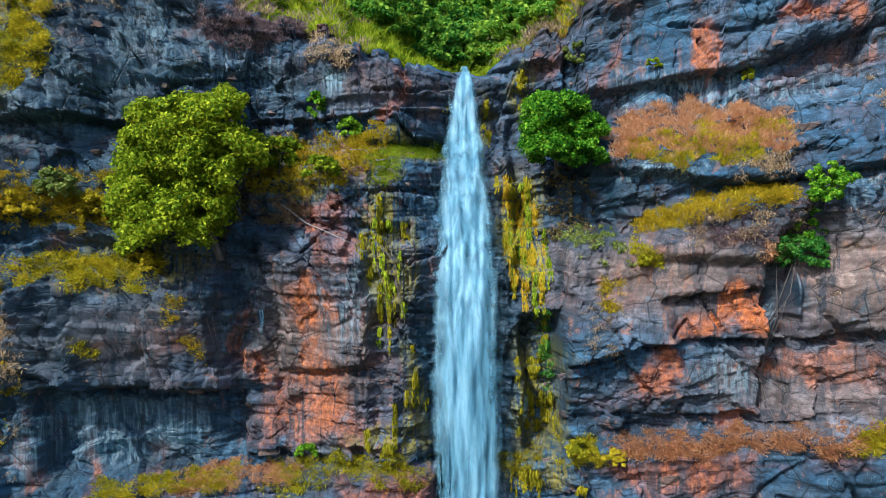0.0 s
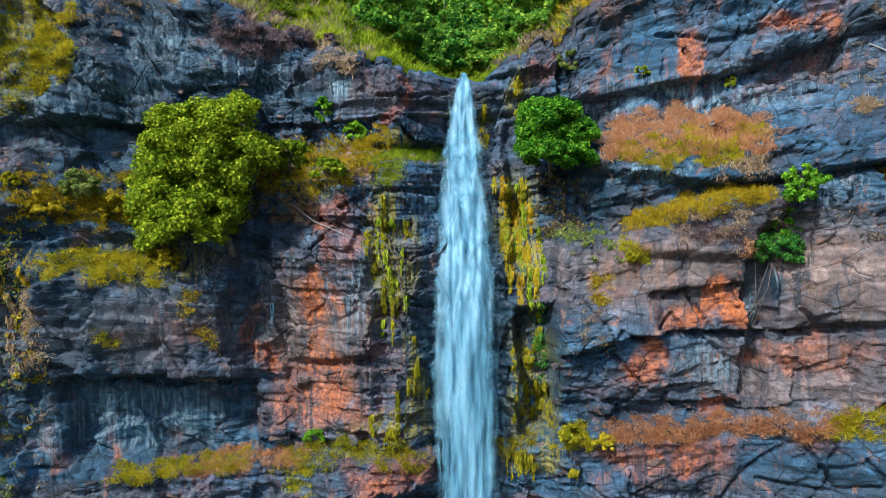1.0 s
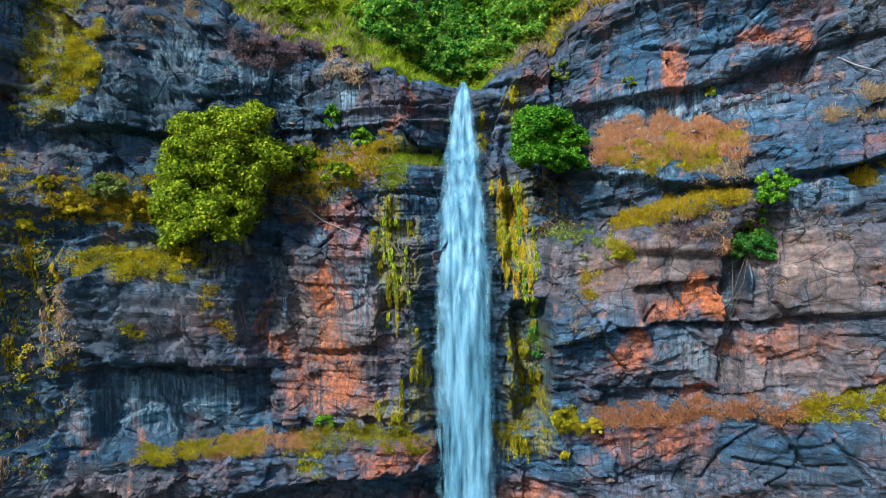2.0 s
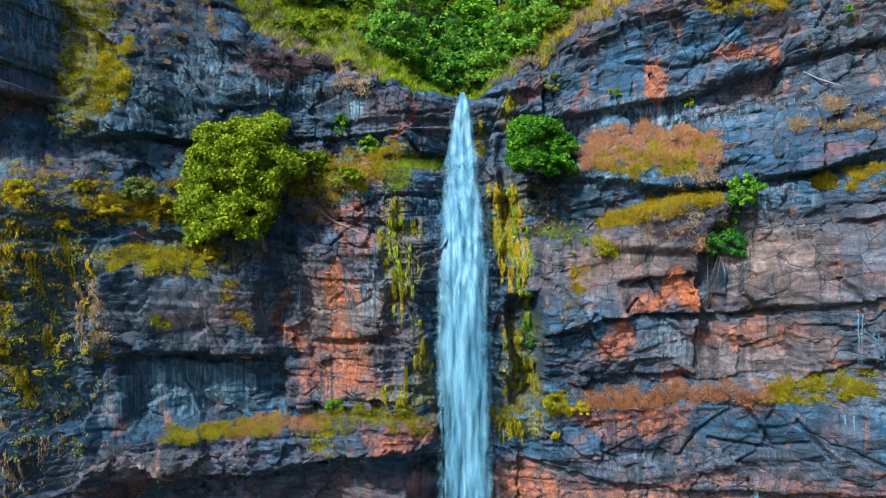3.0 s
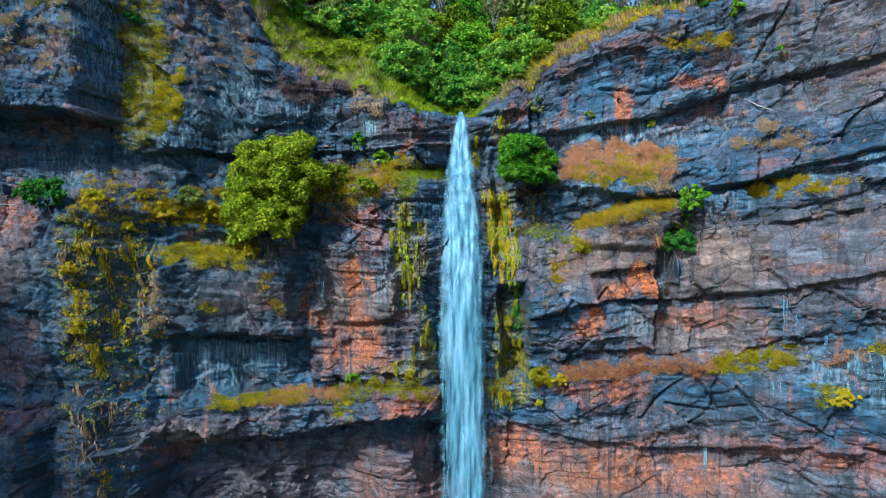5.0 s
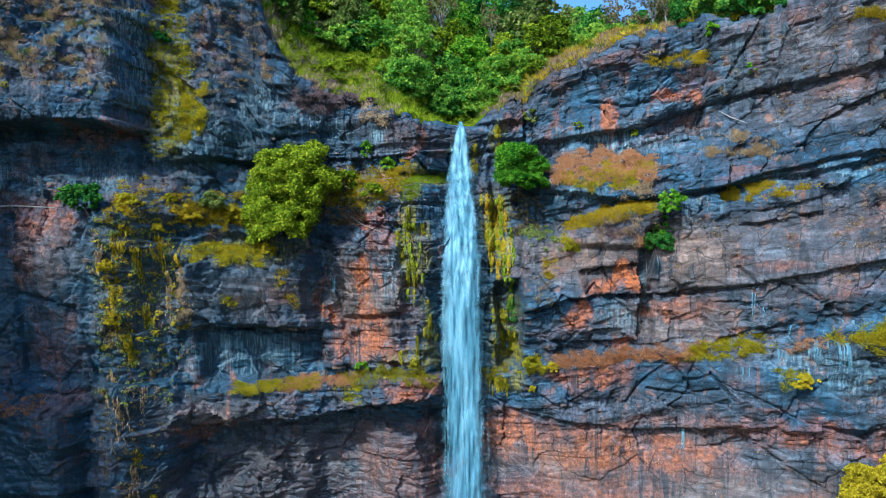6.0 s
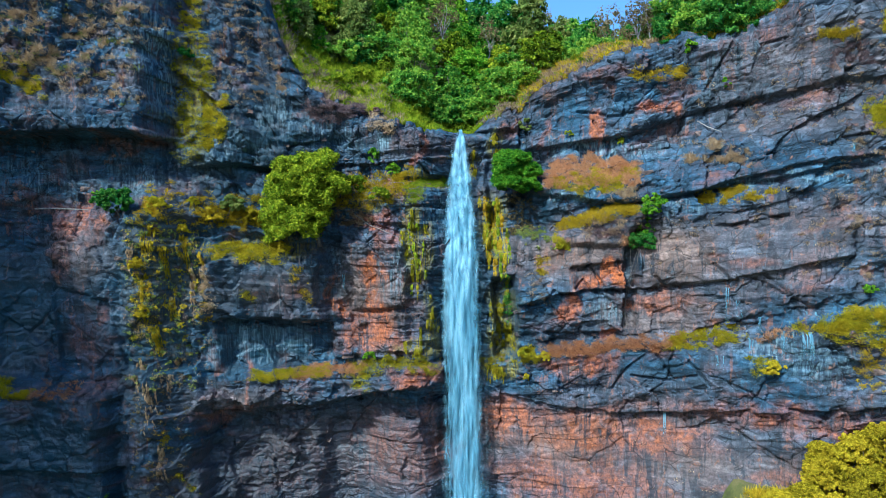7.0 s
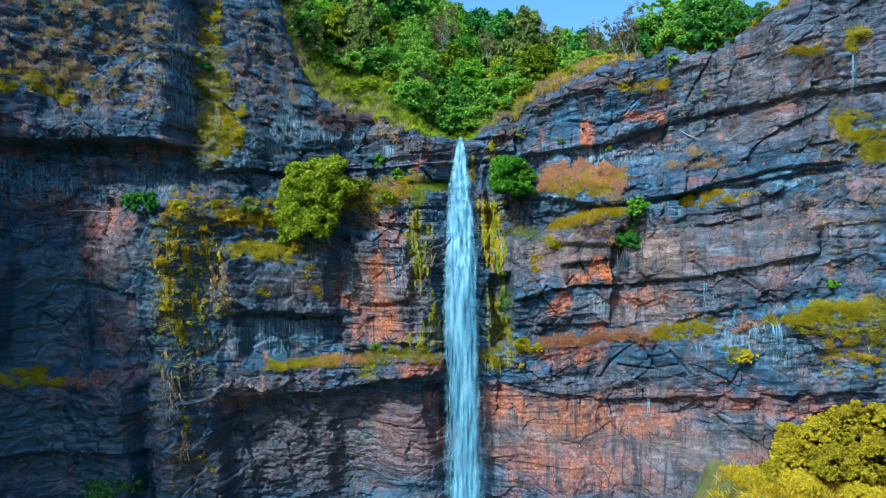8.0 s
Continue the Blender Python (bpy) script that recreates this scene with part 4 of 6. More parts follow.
def blades(rng, roots, dirs, length, width, droop):
    """Grass blades: slim folded leaves, bending by droop."""
    n = len(roots)
    length = np.broadcast_to(length, (n,))[:, None]
    side = np.cross(dirs, rng.normal(size=(n, 3)) * 0.4 + np.array([0.0, 1.0, 0.2]))
    side /= np.linalg.norm(side, axis=1)[:, None] + 1e-6
    side = side * width * (0.6 + 0.8 * rng.random((n, 1)))
    mid = roots + dirs * length * 0.55
    down = np.array([0, 0, -1.0]) * length * np.broadcast_to(droop, (n,))[:, None]
    tip = roots + dirs * length + down
    mid = mid + down * 0.3
    verts = np.stack([roots, mid + side, tip, mid - side], 1).reshape(-1, 3)
    return verts, np.arange(n * 4).reshape(-1, 4)


def inside(rng, top, bottom, n, gaps=0.0, seed=0):
    """n random places (x, z) between two lines of the rock face, thinned by uneven gaps."""
    x0, x1 = min(p[0] for p in top + bottom), max(p[0] for p in top + bottom)
    x = rng.uniform(x0, x1, n * 3)
    lo, hi = line(bottom, x), line(top, x)
    z = lo + (hi - lo) * rng.random(n * 3) + 0.5 * rough(x * 0.9, x * 0, 3, seed + 5) * np.minimum(hi - lo, 1.2)
    keep = rough(x * 0.9, z * 1.1, 3, seed) > gaps - 0.45
    tip = np.minimum((x - x0), (x1 - x)) / (x1 - x0) > 0.12 * rng.random(n * 3)
    ok = np.flatnonzero(keep & tip)[:n]
    return x[ok], z[ok]


GROWTH = [0]


def grass(top, bottom, tufts, length, mat, label, lean=0.55, droop=0.25, per=23, width=0.019, gaps=0.3, spread=0.16, name="grass_patch"):
    """Tufts rooted on the rock face between two lines."""
    GROWTH[0] += 1
    rng = np.random.default_rng(1000 + GROWTH[0])
    x, z = inside(rng, top, bottom, tufts, gaps, 600 + GROWTH[0])
    x, y, z = surface(x, z)
    n = len(x)
    roots = np.repeat(np.stack([x, y + 0.05, z], -1), per, 0) + rng.normal(size=(n * per, 3)) * np.array([spread, 0.06, spread * 0.5])
    dirs = rng.normal(size=(n * per, 3)) * np.array([0.55, 0.35, 0.35]) + np.array([0, -lean, 0.85])
    dirs /= np.linalg.norm(dirs, axis=1)[:, None]
    size = np.repeat(0.85 * length * (0.35 + 0.75 * rng.random(n)), per) * (0.6 + 0.6 * rng.random(n * per))
    v, f = blades(rng, roots, dirs, size, width, droop * (0.5 + rng.random(n * per)))
    return tagged(mesh_object(name, v, f, mat, smooth=False), label, "grass", kind="stuff")


def drape(strips, mat, label, name="hanging_moss", full=1.0):
    """Moss hanging down the wet rock in narrow tongues: ((x, z of the top), half width, length)."""
    GROWTH[0] += 1
    rng = np.random.default_rng(2000 + GROWTH[0])
    roots, size = [], []
    for (x, z), w, h in strips:
        for k in range(int((9 + 44 * w) * full)):
            reach = h * (0.35 + 0.65 * rng.random()) * (1 - 0.3 * rng.random())
            u = rng.normal() * 0.55
            n = int(20 + 34 * reach)
            t = np.sort(rng.random(n))
            px = x + w * u + rng.normal(size=n) * 0.03 + 0.06 * ripple(t * h * 1.3, t * 0 + k, 3)
            pz = z - h * (0.35 * abs(u) + 0.25) * rng.random() + 0.1 * h - reach * t
            roots.append(np.stack(surface(px, pz), -1) + np.array([0, -0.01, 0]))
            size.append((0.14 + 0.26 * rng.random(n)) * (1.1 - 0.6 * t))
    roots, size = np.concatenate(roots), np.concatenate(size)
    dirs = rng.normal(size=roots.shape) * np.array([0.12, 0.12, 0.1]) + np.array([0, -0.45, -0.8])
    dirs /= np.linalg.norm(dirs, axis=1)[:, None]
    v, f = blades(rng, roots, dirs, size, 0.02, 0.3)
    return tagged(mesh_object(name, v, f, mat, smooth=False), label, "moss", kind="stuff")


def creeper(top, bottom, n, leaf, mat, label, gaps=0.5, radius=0.25, per=14, lift=0.12, name="creeper"):
    """Leafy clumps clinging to the rock between two lines."""
    GROWTH[0] += 1
    rng = np.random.default_rng(3000 + GROWTH[0])
    x, z = inside(rng, top, bottom, n, gaps, 700 + GROWTH[0])
    heads = np.stack(surface(x, z), -1) + np.array([0, -lift, 0])
    v, f = leaf_cloud(rng, heads, radius * (0.6 + 0.8 * rng.random(len(x))), per, leaf, 0.3)
    return tagged(mesh_object(name, v, f, mat, smooth=False), label, "creeper", kind="stuff")


# ---- the waterfall ----
FALL_Z = [44.6, 44.0, 43.0, 40.0, 36.0, 31.0, 25.0, 18.0, 8.0, -0.5]
FALL_W = [0.20, 0.26, 0.68, 1.12, 1.56, 1.92, 2.06, 2.02, 2.1, 2.3]
FALL_X = [1.42, 1.42, 1.40, 1.32, 1.25, 1.30, 1.38, 1.45, 1.7, 1.9]


def fall_y(z):
    """How far forward the water is at height z: a free fall that clears the rock."""
    drop = np.maximum(LIP - z, 0)
    free = Y_LIP - 0.25 - 0.80 * np.sqrt(drop)
    return np.minimum(free, CLEAR(z))


zs = np.linspace(-0.5, 43.7, 120)
rows_at = [surface(np.linspace(0.2, 2.8, 12), np.full(12, z)) for z in zs]
wall_front = np.array([r[1].min() for r in rows_at]) - 0.25
zs = np.array([r[2].mean() for r in rows_at])
wall_front = np.minimum.accumulate(wall_front[::-1])[::-1]
wall_front = np.convolve(np.pad(wall_front, 15, mode="edge"), np.ones(31) / 31, "valid") - 0.15
Y_LIP, LIP = face_point(1.42, 42.6)[1], face_point(1.42, 43.95)[2]


def CLEAR(z):
    return np.interp(z, zs, wall_front)


def water_sheet(name, parent, mat, wide, forward, seed, z_top=None, z_low=-0.4, shift=0.0, cols_n=34, rows_n=260, soft=1.6, wild=1.0):
    z_top = z_top or LIP + 0.12
    z = np.linspace(z_top, z_low, rows_n)[:, None]
    u = np.linspace(-1, 1, cols_n)[None, :]
    w = np.interp(z, FALL_Z[::-1], FALL_W[::-1])
    cx = np.interp(z, FALL_Z[::-1], FALL_X[::-1])
    ragged = 1 + 0.16 * wild * ripple(np.sign(u) * 5 + 0 * z, z * 0.5, seed) + 0.10 * wild * ripple(u * 2 + 0 * z, z * 1.7, seed + 1)
    x = cx + shift * w + u * w * wide * ragged
    bulge = np.sqrt(np.maximum(1 - u * u, 0)) * w * 0.35
    y = fall_y(z) - forward - bulge - 0.14 * w * rough(x * 2.2, z * 0.22, 4, seed + 2)
    # over the lip it comes from the stream bed
    back = ease(LIP - 0.25, LIP + 0.1, z)
    y = y + 1.4 * back
    zz = np.broadcast_to(z, x.shape) + 0.03 * back
    ob = mesh_object(name, np.stack([x, y, zz], -1).reshape(-1, 3), grid_faces(rows_n, cols_n), mat, parent)
    veil = (1 - np.abs(u) ** 2) ** soft * np.ones_like(z) * ease(z_low - 0.01, z_low + 0.04 * (z_top - z_low) + 0.5, z)
    att = ob.data.attributes.new("veil", "FLOAT", "POINT")
    att.data.foreach_set("value", np.clip(veil * 1.25, 0, 1).astype(np.float32).ravel())
    return ob


waterfall = new("waterfall")
waterfall.location = (0, 0, 0)
water_sheet("water_body", waterfall, WATER_CORE, 1.0, 0.25, 11, soft=0.9)
water_sheet("water_veil", waterfall, WATER_VEIL, 1.35, 0.05, 23, soft=0.9)
water_sheet("water_veil", waterfall, WATER_VEIL, 1.12, 0.45, 37, soft=1.1)
water_sheet("spray_veil", waterfall, WATER_SPRAY, 2.3, 0.1, 41, 24.0, -0.4, soft=1.6)
rng = np.random.default_rng(5)
for k in range(8):
    zt = 44 - 26 * rng.random() ** 1.2
    water_sheet("water_strand", waterfall, WATER_VEIL, 0.10 + 0.10 * rng.random(), 0.35 + 0.3 * rng.random(), 60 + 5 * k, zt, max(-0.4, zt - 9 - 14 * rng.random()), rng.uniform(-0.75, 0.75), 8, 120, 0.8, 2.0)
tagged(waterfall, "tall narrow white waterfall dropping freely past dark rock", "waterfall")


def trickle(top, length, wide, threads, seed):
    """A thin run of water over the rock."""
    rng = np.random.default_rng(seed)
    root = new("trickle")
    x0, z0 = top
    root.location = face_point(x0, z0)
    for k in range(threads):
        z = np.linspace(0, -length * (0.6 + 0.4 * rng.random()), 30)
        dx = wide * rng.uniform(-1, 1) + 0.012 * np.cumsum(rng.normal(size=30))
        hw = (0.03 + 0.035 * rng.random()) * (1 + 0.7 * np.linspace(0, 1, 30))
        xs = x0 + dx
        front = np.minimum.accumulate(surface(xs, z0 + z)[1]) - 0.06
        left = np.stack([dx - hw, front - root.location.y, z], -1)
        mid = np.stack([dx, front - root.location.y - 0.05, z], -1)
        right = np.stack([dx + hw, front - root.location.y, z], -1)
        ob = mesh_object("water_thread", np.stack([left, mid, right], 1).reshape(-1, 3), grid_faces(30, 3), WATER_CORE, root)
        att = ob.data.attributes.new("veil", "FLOAT", "POINT")
        att.data.foreach_set("value", np.repeat(np.linspace(0.75, 0.08, 30), 3).astype(np.float32))
    return tagged(root, "thin white trickle running down the dark rock", "trickle", "trickles on the cliff")


for k, (top, length, wide, threads) in enumerate([
        ((24.92, 28.27), 3.6, 0.3, 2), ((25.78, 27.09), 2.2, 0.15, 2), ((27.23, 25.75), 1.6, 0.2, 3), ((26.59, 23.84), 2.3, 0.2, 4), ((24.18, 22.17), 1.9, 0.35, 4),
        ((29.42, 24.66), 2.6, 0.9, 6), ((30.40, 24.80), 3.2, 0.7, 5), ((30.59, 26.49), 0.9, 0.4, 3), ((32.38, 40.27), 1.2, 0.2, 3), ((20.48, 16.14), 2.6, 0.4, 5),
        ((-10.90, 28.80), 1.8, 0.1, 2), ((34.39, 48.29), 4.0, 0.5, 4)]):
    trickle(top, length, wide, threads, 300 + k)

# ---- trees and bushes on the cliff ----
tree("broad_tree", (Vector(face_point(-13.6, 32.2)) + Vector((0.2, -0.2, 0))), (-0.8, -1.4, 2.4), [((-0.9, -2.4, 6.2), (3.9, 2.8, 2.5)), ((-2.0, -2.8, 2.6), (3.2, 2.4, 3.1))], 110, 130, 0.22, LEAF_YELLOW, BARK, 0.26, 1, 12,
     1.15, "round yellow-green leafy tree growing from a cliff shelf")
tree("bushy_tree", face_point(6.9, 37.3), (-0.3, -1.4, 1.0), [((-0.3, -2.5, 2.4), (2.1, 1.7, 1.5)), ((0.1, -2.6, 1.0), (2.2, 1.5, 1.3))], 70, 120, 0.19, LEAF_GREEN, BARK, 0.14, 2, 9,
     0.78, "dense bright green bush beside the top of the falls")


def perched(name, spot, centre, radii, clumps, per, leaf, mat, seed, label, girth=0.06, limbs=5, category="bush", size=0.28):
    """A bush rooted at a spot (x, z) of the rock face."""
    x, y, z = face_point(*spot)
    y += 0.1
    c = np.array(centre, float)
    return tree(name, (x, y, z), c * 0.55, [(centre, np.array(radii) * 0.85)], max(6, clumps // 2), int(per * 1.5), leaf, mat, BARK, girth, seed, limbs, size * 1.1 * float(np.mean(radii)), label, category, 4)


perched("straggly_shrub", (18.01, 34.54), (0.9, -0.9, 1.1), (1.35, 0.8, 1.2), 52, 34, 0.17, LEAF_GREEN, 31, "straggly fresh green shrub leaning out of a rock cleft")
perched("straggly_shrub", (18.21, 33.12), (1.5, -1.0, 0.5), (2.2, 0.9, 1.4), 84, 32, 0.17, LEAF_GREEN, 32, "straggly fresh green shrub leaning out of a rock cleft")
perched("straggly_shrub", (17.84, 32.22), (0.6, -0.9, 0.0), (1.8, 0.9, 1.2), 72, 34, 0.17, LEAF_DEEP, 33, "low dark green shrub under a rock shelf")
perched("cliff_bush", (-7.76, 41.09), (0.0, -0.6, 0.1), (0.75, 0.5, 1.1), 24, 28, 0.24, LEAF_GREEN, 34, "fresh green bush hanging from the cap rock")
perched("cliff_bush", (-5.93, 39.59), (0.2, -0.5, 0.1), (0.8, 0.5, 0.9), 26, 28, 0.2, LEAF_GREEN, 35, "fresh green bush tucked under the cap rock")
perched("shelf_bush", (-8.19, 19.60), (0.0, -0.5, 0.5), (0.75, 0.5, 0.65), 24, 28, 0.18, LEAF_GREEN, 36, "small green bush on the long grassy shelf")
perched("shelf_bush", (-31.26, 34.79), (-0.2, -0.9, 1.2), (2.0, 1.0, 1.4), 70, 36, 0.24, LEAF_DEEP, 37, "dark green leafy bush on a narrow shelf", 0.08)
perched("shelf_bush", (-32.97, 36.73), (-0.6, -0.6, 0.2), (0.9, 0.6, 0.5), 20, 28, 0.2, LEAF_GREEN, 38, "small green bush on a narrow shelf")
perched("cliff_bush", (-25.25, 50.20), (0.0, -0.7, 0.2), (0.9, 0.6, 0.9), 26, 28, 0.22, LEAF_DEEP, 39, "dark green bush among hanging grass")
perched("cliff_bush", (7.76, 43.82), (0.0, -0.5, 0.0), (0.8, 0.5, 1.0), 26, 26, 0.2, LEAF_OLIVE, 40, "olive bush in a joint of the cap rock")
perched("cliff_bush", (11.45, 42.42), (0.0, -0.4, 0.1), (0.55, 0.4, 0.35), 14, 22, 0.16, LEAF_YELLOW, 41, "tiny yellow-green bush on bare rock")
perched("cliff_bush", (16.56, 41.83), (0.0, -0.4, 0.1), (0.4, 0.3, 0.4), 12, 22, 0.16, LEAF_YELLOW, 42, "tiny yellow-green bush on bare rock")
perched("cliff_bush", (24.35, 46.18), (0.0, -0.4, 0.1), (0.6, 0.4, 0.5), 14, 24, 0.18, LEAF_GREEN, 43, "small green bush on bare rock")
perched("cliff_bush", (21.85, 49.79), (0.0, -0.5, 0.0), (0.5, 0.4, 1.2), 20, 26, 0.2, LEAF_GREEN, 44, "green bush trailing from the cliff edge")
perched("cliff_bush", (33.95, 28.42), (0.0, -0.5, 0.1), (0.7, 0.4, 0.5), 16, 26, 0.2, LEAF_GREEN, 45, "small green bush on a stepped rock wall")
perched("shelf_bush", (-22.02, 35.34), (0.6, -0.8, 0.6), (1.6, 0.8, 1.0), 40, 30, 0.22, LEAF_OLIVE, 46, "rounded olive bush on a grassy shelf")
perched("golden_shrub", (-10.17, 37.29), (0.3, -0.9, 0.8), (1.9, 0.9, 1.2), 60, 34, 0.2, LEAF_YELLOW, 47, "golden-green shrub beside the round tree")
perched("golden_shrub", (-7.19, 36.49), (0.2, -0.7, 0.5), (1.3, 0.7, 0.8), 40, 34, 0.18, LEAF_YELLOW, 48, "golden-green shrub on the sloping shelf")

for k, (spot, r) in enumerate([((-28.1, 35.6), 1.15), ((-23.4, 34.7), 0.95), ((-19.6, 34.6), 1.1), ((-25.1, 36.2), 0.6), ((-17.1, 31.4), 0.9), ((-20.6, 31.3), 0.7), ((-26.0, 33.6), 0.6), ((-29.4, 30.2), 0.6), ((-28.9, 25.6), 0.7), ((7.9, 20.9), 0.8), ((9.6, 20.9), 0.6), ((28.0, 21.4), 0.8), ((11.0, 31.9), 0.6)]):
    perched("grass_mound", spot, (0.0, -0.45 * r, 0.0), (r * 1.25, r * 0.9, r), 50, 44, 0.13, LEAF_GOLD if k % 3 else GRASS_GREEN, 2100 + k, "rounded golden-green grass mound clinging to the rock", 0.03, 2, "grass mound")

# ---- grass and moss on the shelves ----
grass([(-12.54, 39.34), (-5.42, 39.24), (-3.09, 39.54)], [(-12.25, 35.73), (-7.58, 35.67), (-4.75, 36.75), (-3.09, 38.06)], 520, 0.7, GRASS_GOLD, "golden grass on the sloping shelf under the cap rock", gaps=-0.2)
grass([(-11.93, 35.91), (-7.57, 36.17)], [(-11.59, 33.83), (-7.58, 34.48)], 160, 0.6, GRASS_STRAW, "dry straw-coloured grass on the shelf edge", droop=0.7)
grass([(-4.74, 38.33), (0.21, 38.97)], [(-4.41, 37.57), (0.21, 38.00)], 420, 0.32, GRASS_FRESH, "bright yellow-green cushions on a wet step beside the falls", gaps=-0.2)
grass([(-4.41, 37.57), (-2.44, 37.57)], [(-4.24, 36.09), (-2.77, 36.42)], 120, 0.3, GRASS_FRESH, "bright yellow-green cushions on a wet step beside the falls", gaps=-0.2)
grass([(-5.42, 39.57), (-3.09, 39.87)], [(-5.42, 38.25), (-3.09, 38.39)], 90, 0.5, GRASS_GOLD, "golden grass under the cap rock")
grass([(-24.48, 36.24), (-22.79, 35.95), (-20.97, 36.17), (-18.94, 35.42)], [(-24.50, 33.75), (-21.77, 33.76), (-18.66, 33.78)], 420, 0.65, GRASS_GOLD, "golden grass overhanging a narrow shelf", droop=0.45, gaps=-0.2)
grass([(-23.79, 32.24), (-20.46, 32.16), (-16.13, 31.96)], [(-23.66, 30.93), (-19.65, 30.69), (-16.14, 29.79)], 420, 0.6, GRASS_GREEN, "yellow-green grass on the block's upper edge", droop=0.4, gaps=-0.2)
grass([(-20.47, 27.64), (-19.25, 27.57)], [(-20.48, 26.67), (-19.26, 26.42)], 50, 0.5, GRASS_GREEN, "grass tuft on a bare rock face", droop=0.6)
grass([(-15.85, 28.95), (-14.65, 28.07)], [(-15.54, 27.77), (-13.78, 25.63)], 70, 0.45, GRASS_GOLD, "thin golden grass along a rock edge", droop=0.6)
grass([(-15.84, 30.12), (-14.93, 29.77)], [(-15.85, 28.95), (-14.94, 28.59)], 30, 0.45, GRASS_GOLD, "thin golden grass along a rock edge", droop=0.6)
grass([(-20.25, 18.98), (-16.19, 18.91), (-11.98, 18.85)], [(-20.25, 18.20), (-16.19, 18.24), (-11.99, 18.15)], 620, 0.45, GRASS_GREEN, "yellow-green grass along the long shelf", lean=0.7, gaps=-0.1)
grass([(-16.19, 18.91), (-8.39, 19.56)], [(-16.19, 18.08), (-8.39, 18.52)], 420, 0.45, GRASS_PINK, "dry pinkish grass along the long shelf", lean=0.7, gaps=0.1)
grass([(-10.92, 19.39), (-4.77, 20.38), (-0.48, 19.78)], [(-10.58, 17.83), (-4.77, 19.39), (-0.48, 18.50)], 520, 0.55, GRASS_GREEN, "thick yellow-green grass along the long shelf", lean=0.7, droop=0.5, gaps=-0.2)
grass([(-9.87, 18.20), (-8.00, 18.44)], [(-9.52, 17.09), (-8.20, 16.66)], 70, 0.5, GRASS_GREEN, "grass spilling over the long shelf", droop=0.9)
grass([(3.55, 19.77), (5.98, 20.39)], [(3.55, 18.71), (5.98, 19.20)], 150, 0.45, MOSS, "mossy grass on the shelf beside the falls", droop=0.7)
grass([(6.60, 20.84), (8.10, 21.44), (9.35, 21.39)], [(6.60, 19.83), (9.36, 20.10)], 190, 0.5, GRASS_GREEN, "yellow-green grass on the long shelf", lean=0.7, droop=0.5)
grass([(9.08, 21.75), (15.63, 22.67), (21.94, 23.82)], [(9.22, 20.72), (15.63, 21.67), (21.94, 22.75)], 1000, 0.5, GRASS_PINK, "dry pinkish grass along the long shelf", lean=0.7, droop=0.5, gaps=-0.2)
grass([(20.61, 23.14), (22.97, 24.09), (25.70, 24.98)], [(20.12, 22.22), (22.98, 22.62), (26.15, 23.63)], 330, 0.75, GRASS_GREEN, "thick yellow-green grass on the long shelf", lean=0.7)
grass([(29.42, 25.19), (33.33, 26.87), (36.60, 27.32)], [(29.42, 24.50), (33.34, 25.09), (36.60, 25.60)], 420, 0.85, GRASS_GREEN, "thick yellow-green grass on the long shelf", lean=0.7)
grass([(27.02, 24.26), (29.42, 25.03)], [(27.02, 23.44), (29.42, 24.24)], 80, 0.4, GRASS_PINK, "dry grass on the long shelf", lean=0.7)
grass([(26.07, 22.25), (28.52, 22.22)], [(26.16, 20.60), (28.32, 20.85)], 120, 0.6, GRASS_GREEN, "grass cushion below a trickle of water", droop=0.5)
grass([(9.04, 38.92), (10.77, 39.97), (13.21, 40.45), (16.43, 40.04), (18.42, 39.59)], [(9.32, 37.61), (12.04, 37.07), (15.57, 37.79), (18.19, 37.54)], 900, 0.7, GRASS_PINK, "dry pinkish grass covering a sloping shelf", gaps=-0.2)
grass([(9.99, 38.34), (14.09, 39.17), (17.94, 39.18)], [(10.26, 37.21), (14.40, 36.90), (17.95, 37.26)], 620, 0.6, GRASS_GREEN, "golden-green grass among the dry pinkish grass", gaps=0.35)
grass([(15.27, 37.65), (18.19, 37.54)], [(15.28, 36.14), (18.07, 36.22)], 130, 0.5, GRASS_STRAW, "dry straw-coloured grass hanging from the shelf", droop=0.9)
grass([(10.52, 33.90), (14.41, 35.39), (17.95, 36.14)], [(10.78, 33.28), (14.99, 34.18), (18.07, 35.04)], 620, 0.55, GRASS_GOLD, "golden grass crowning the smooth slab", gaps=-0.2)
grass([(12.64, 34.03), (17.95, 35.04)], [(13.53, 32.66), (18.21, 32.52)], 170, 0.5, GRASS_STRAW, "dry straw-coloured grass spilling over the slab", droop=0.8, gaps=0.6)
grass([(12.64, 34.18), (18.19, 35.18)], [(13.24, 32.97), (18.21, 32.23)], 240, 0.5, TWIG_PURPLE, "bare purplish twigs spilling over the slab", droop=0.6, name="twig_thicket")
grass([(16.72, 32.82), (17.84, 32.82)], [(16.47, 31.85), (17.85, 31.87)], 70, 0.45, GRASS_PINK, "pale dry grass under the slab's nose", droop=0.9)
grass([(10.27, 32.65), (11.80, 32.36)], [(10.27, 31.71), (11.80, 31.65)], 80, 0.45, GRASS_GREEN, "small grass cushion on the slab's edge")
grass([(8.92, 30.86), (9.87, 31.22)], [(9.06, 29.26), (9.88, 29.47)], 70, 0.5, GRASS_GOLD, "golden tuft on a joint in the slab", droop=0.8)
grass([(7.79, 29.17), (10.01, 29.16)], [(8.37, 25.93), (10.02, 26.15)], 60, 0.4, GRASS_STRAW, "dry tufts in a broken joint", droop=0.8)
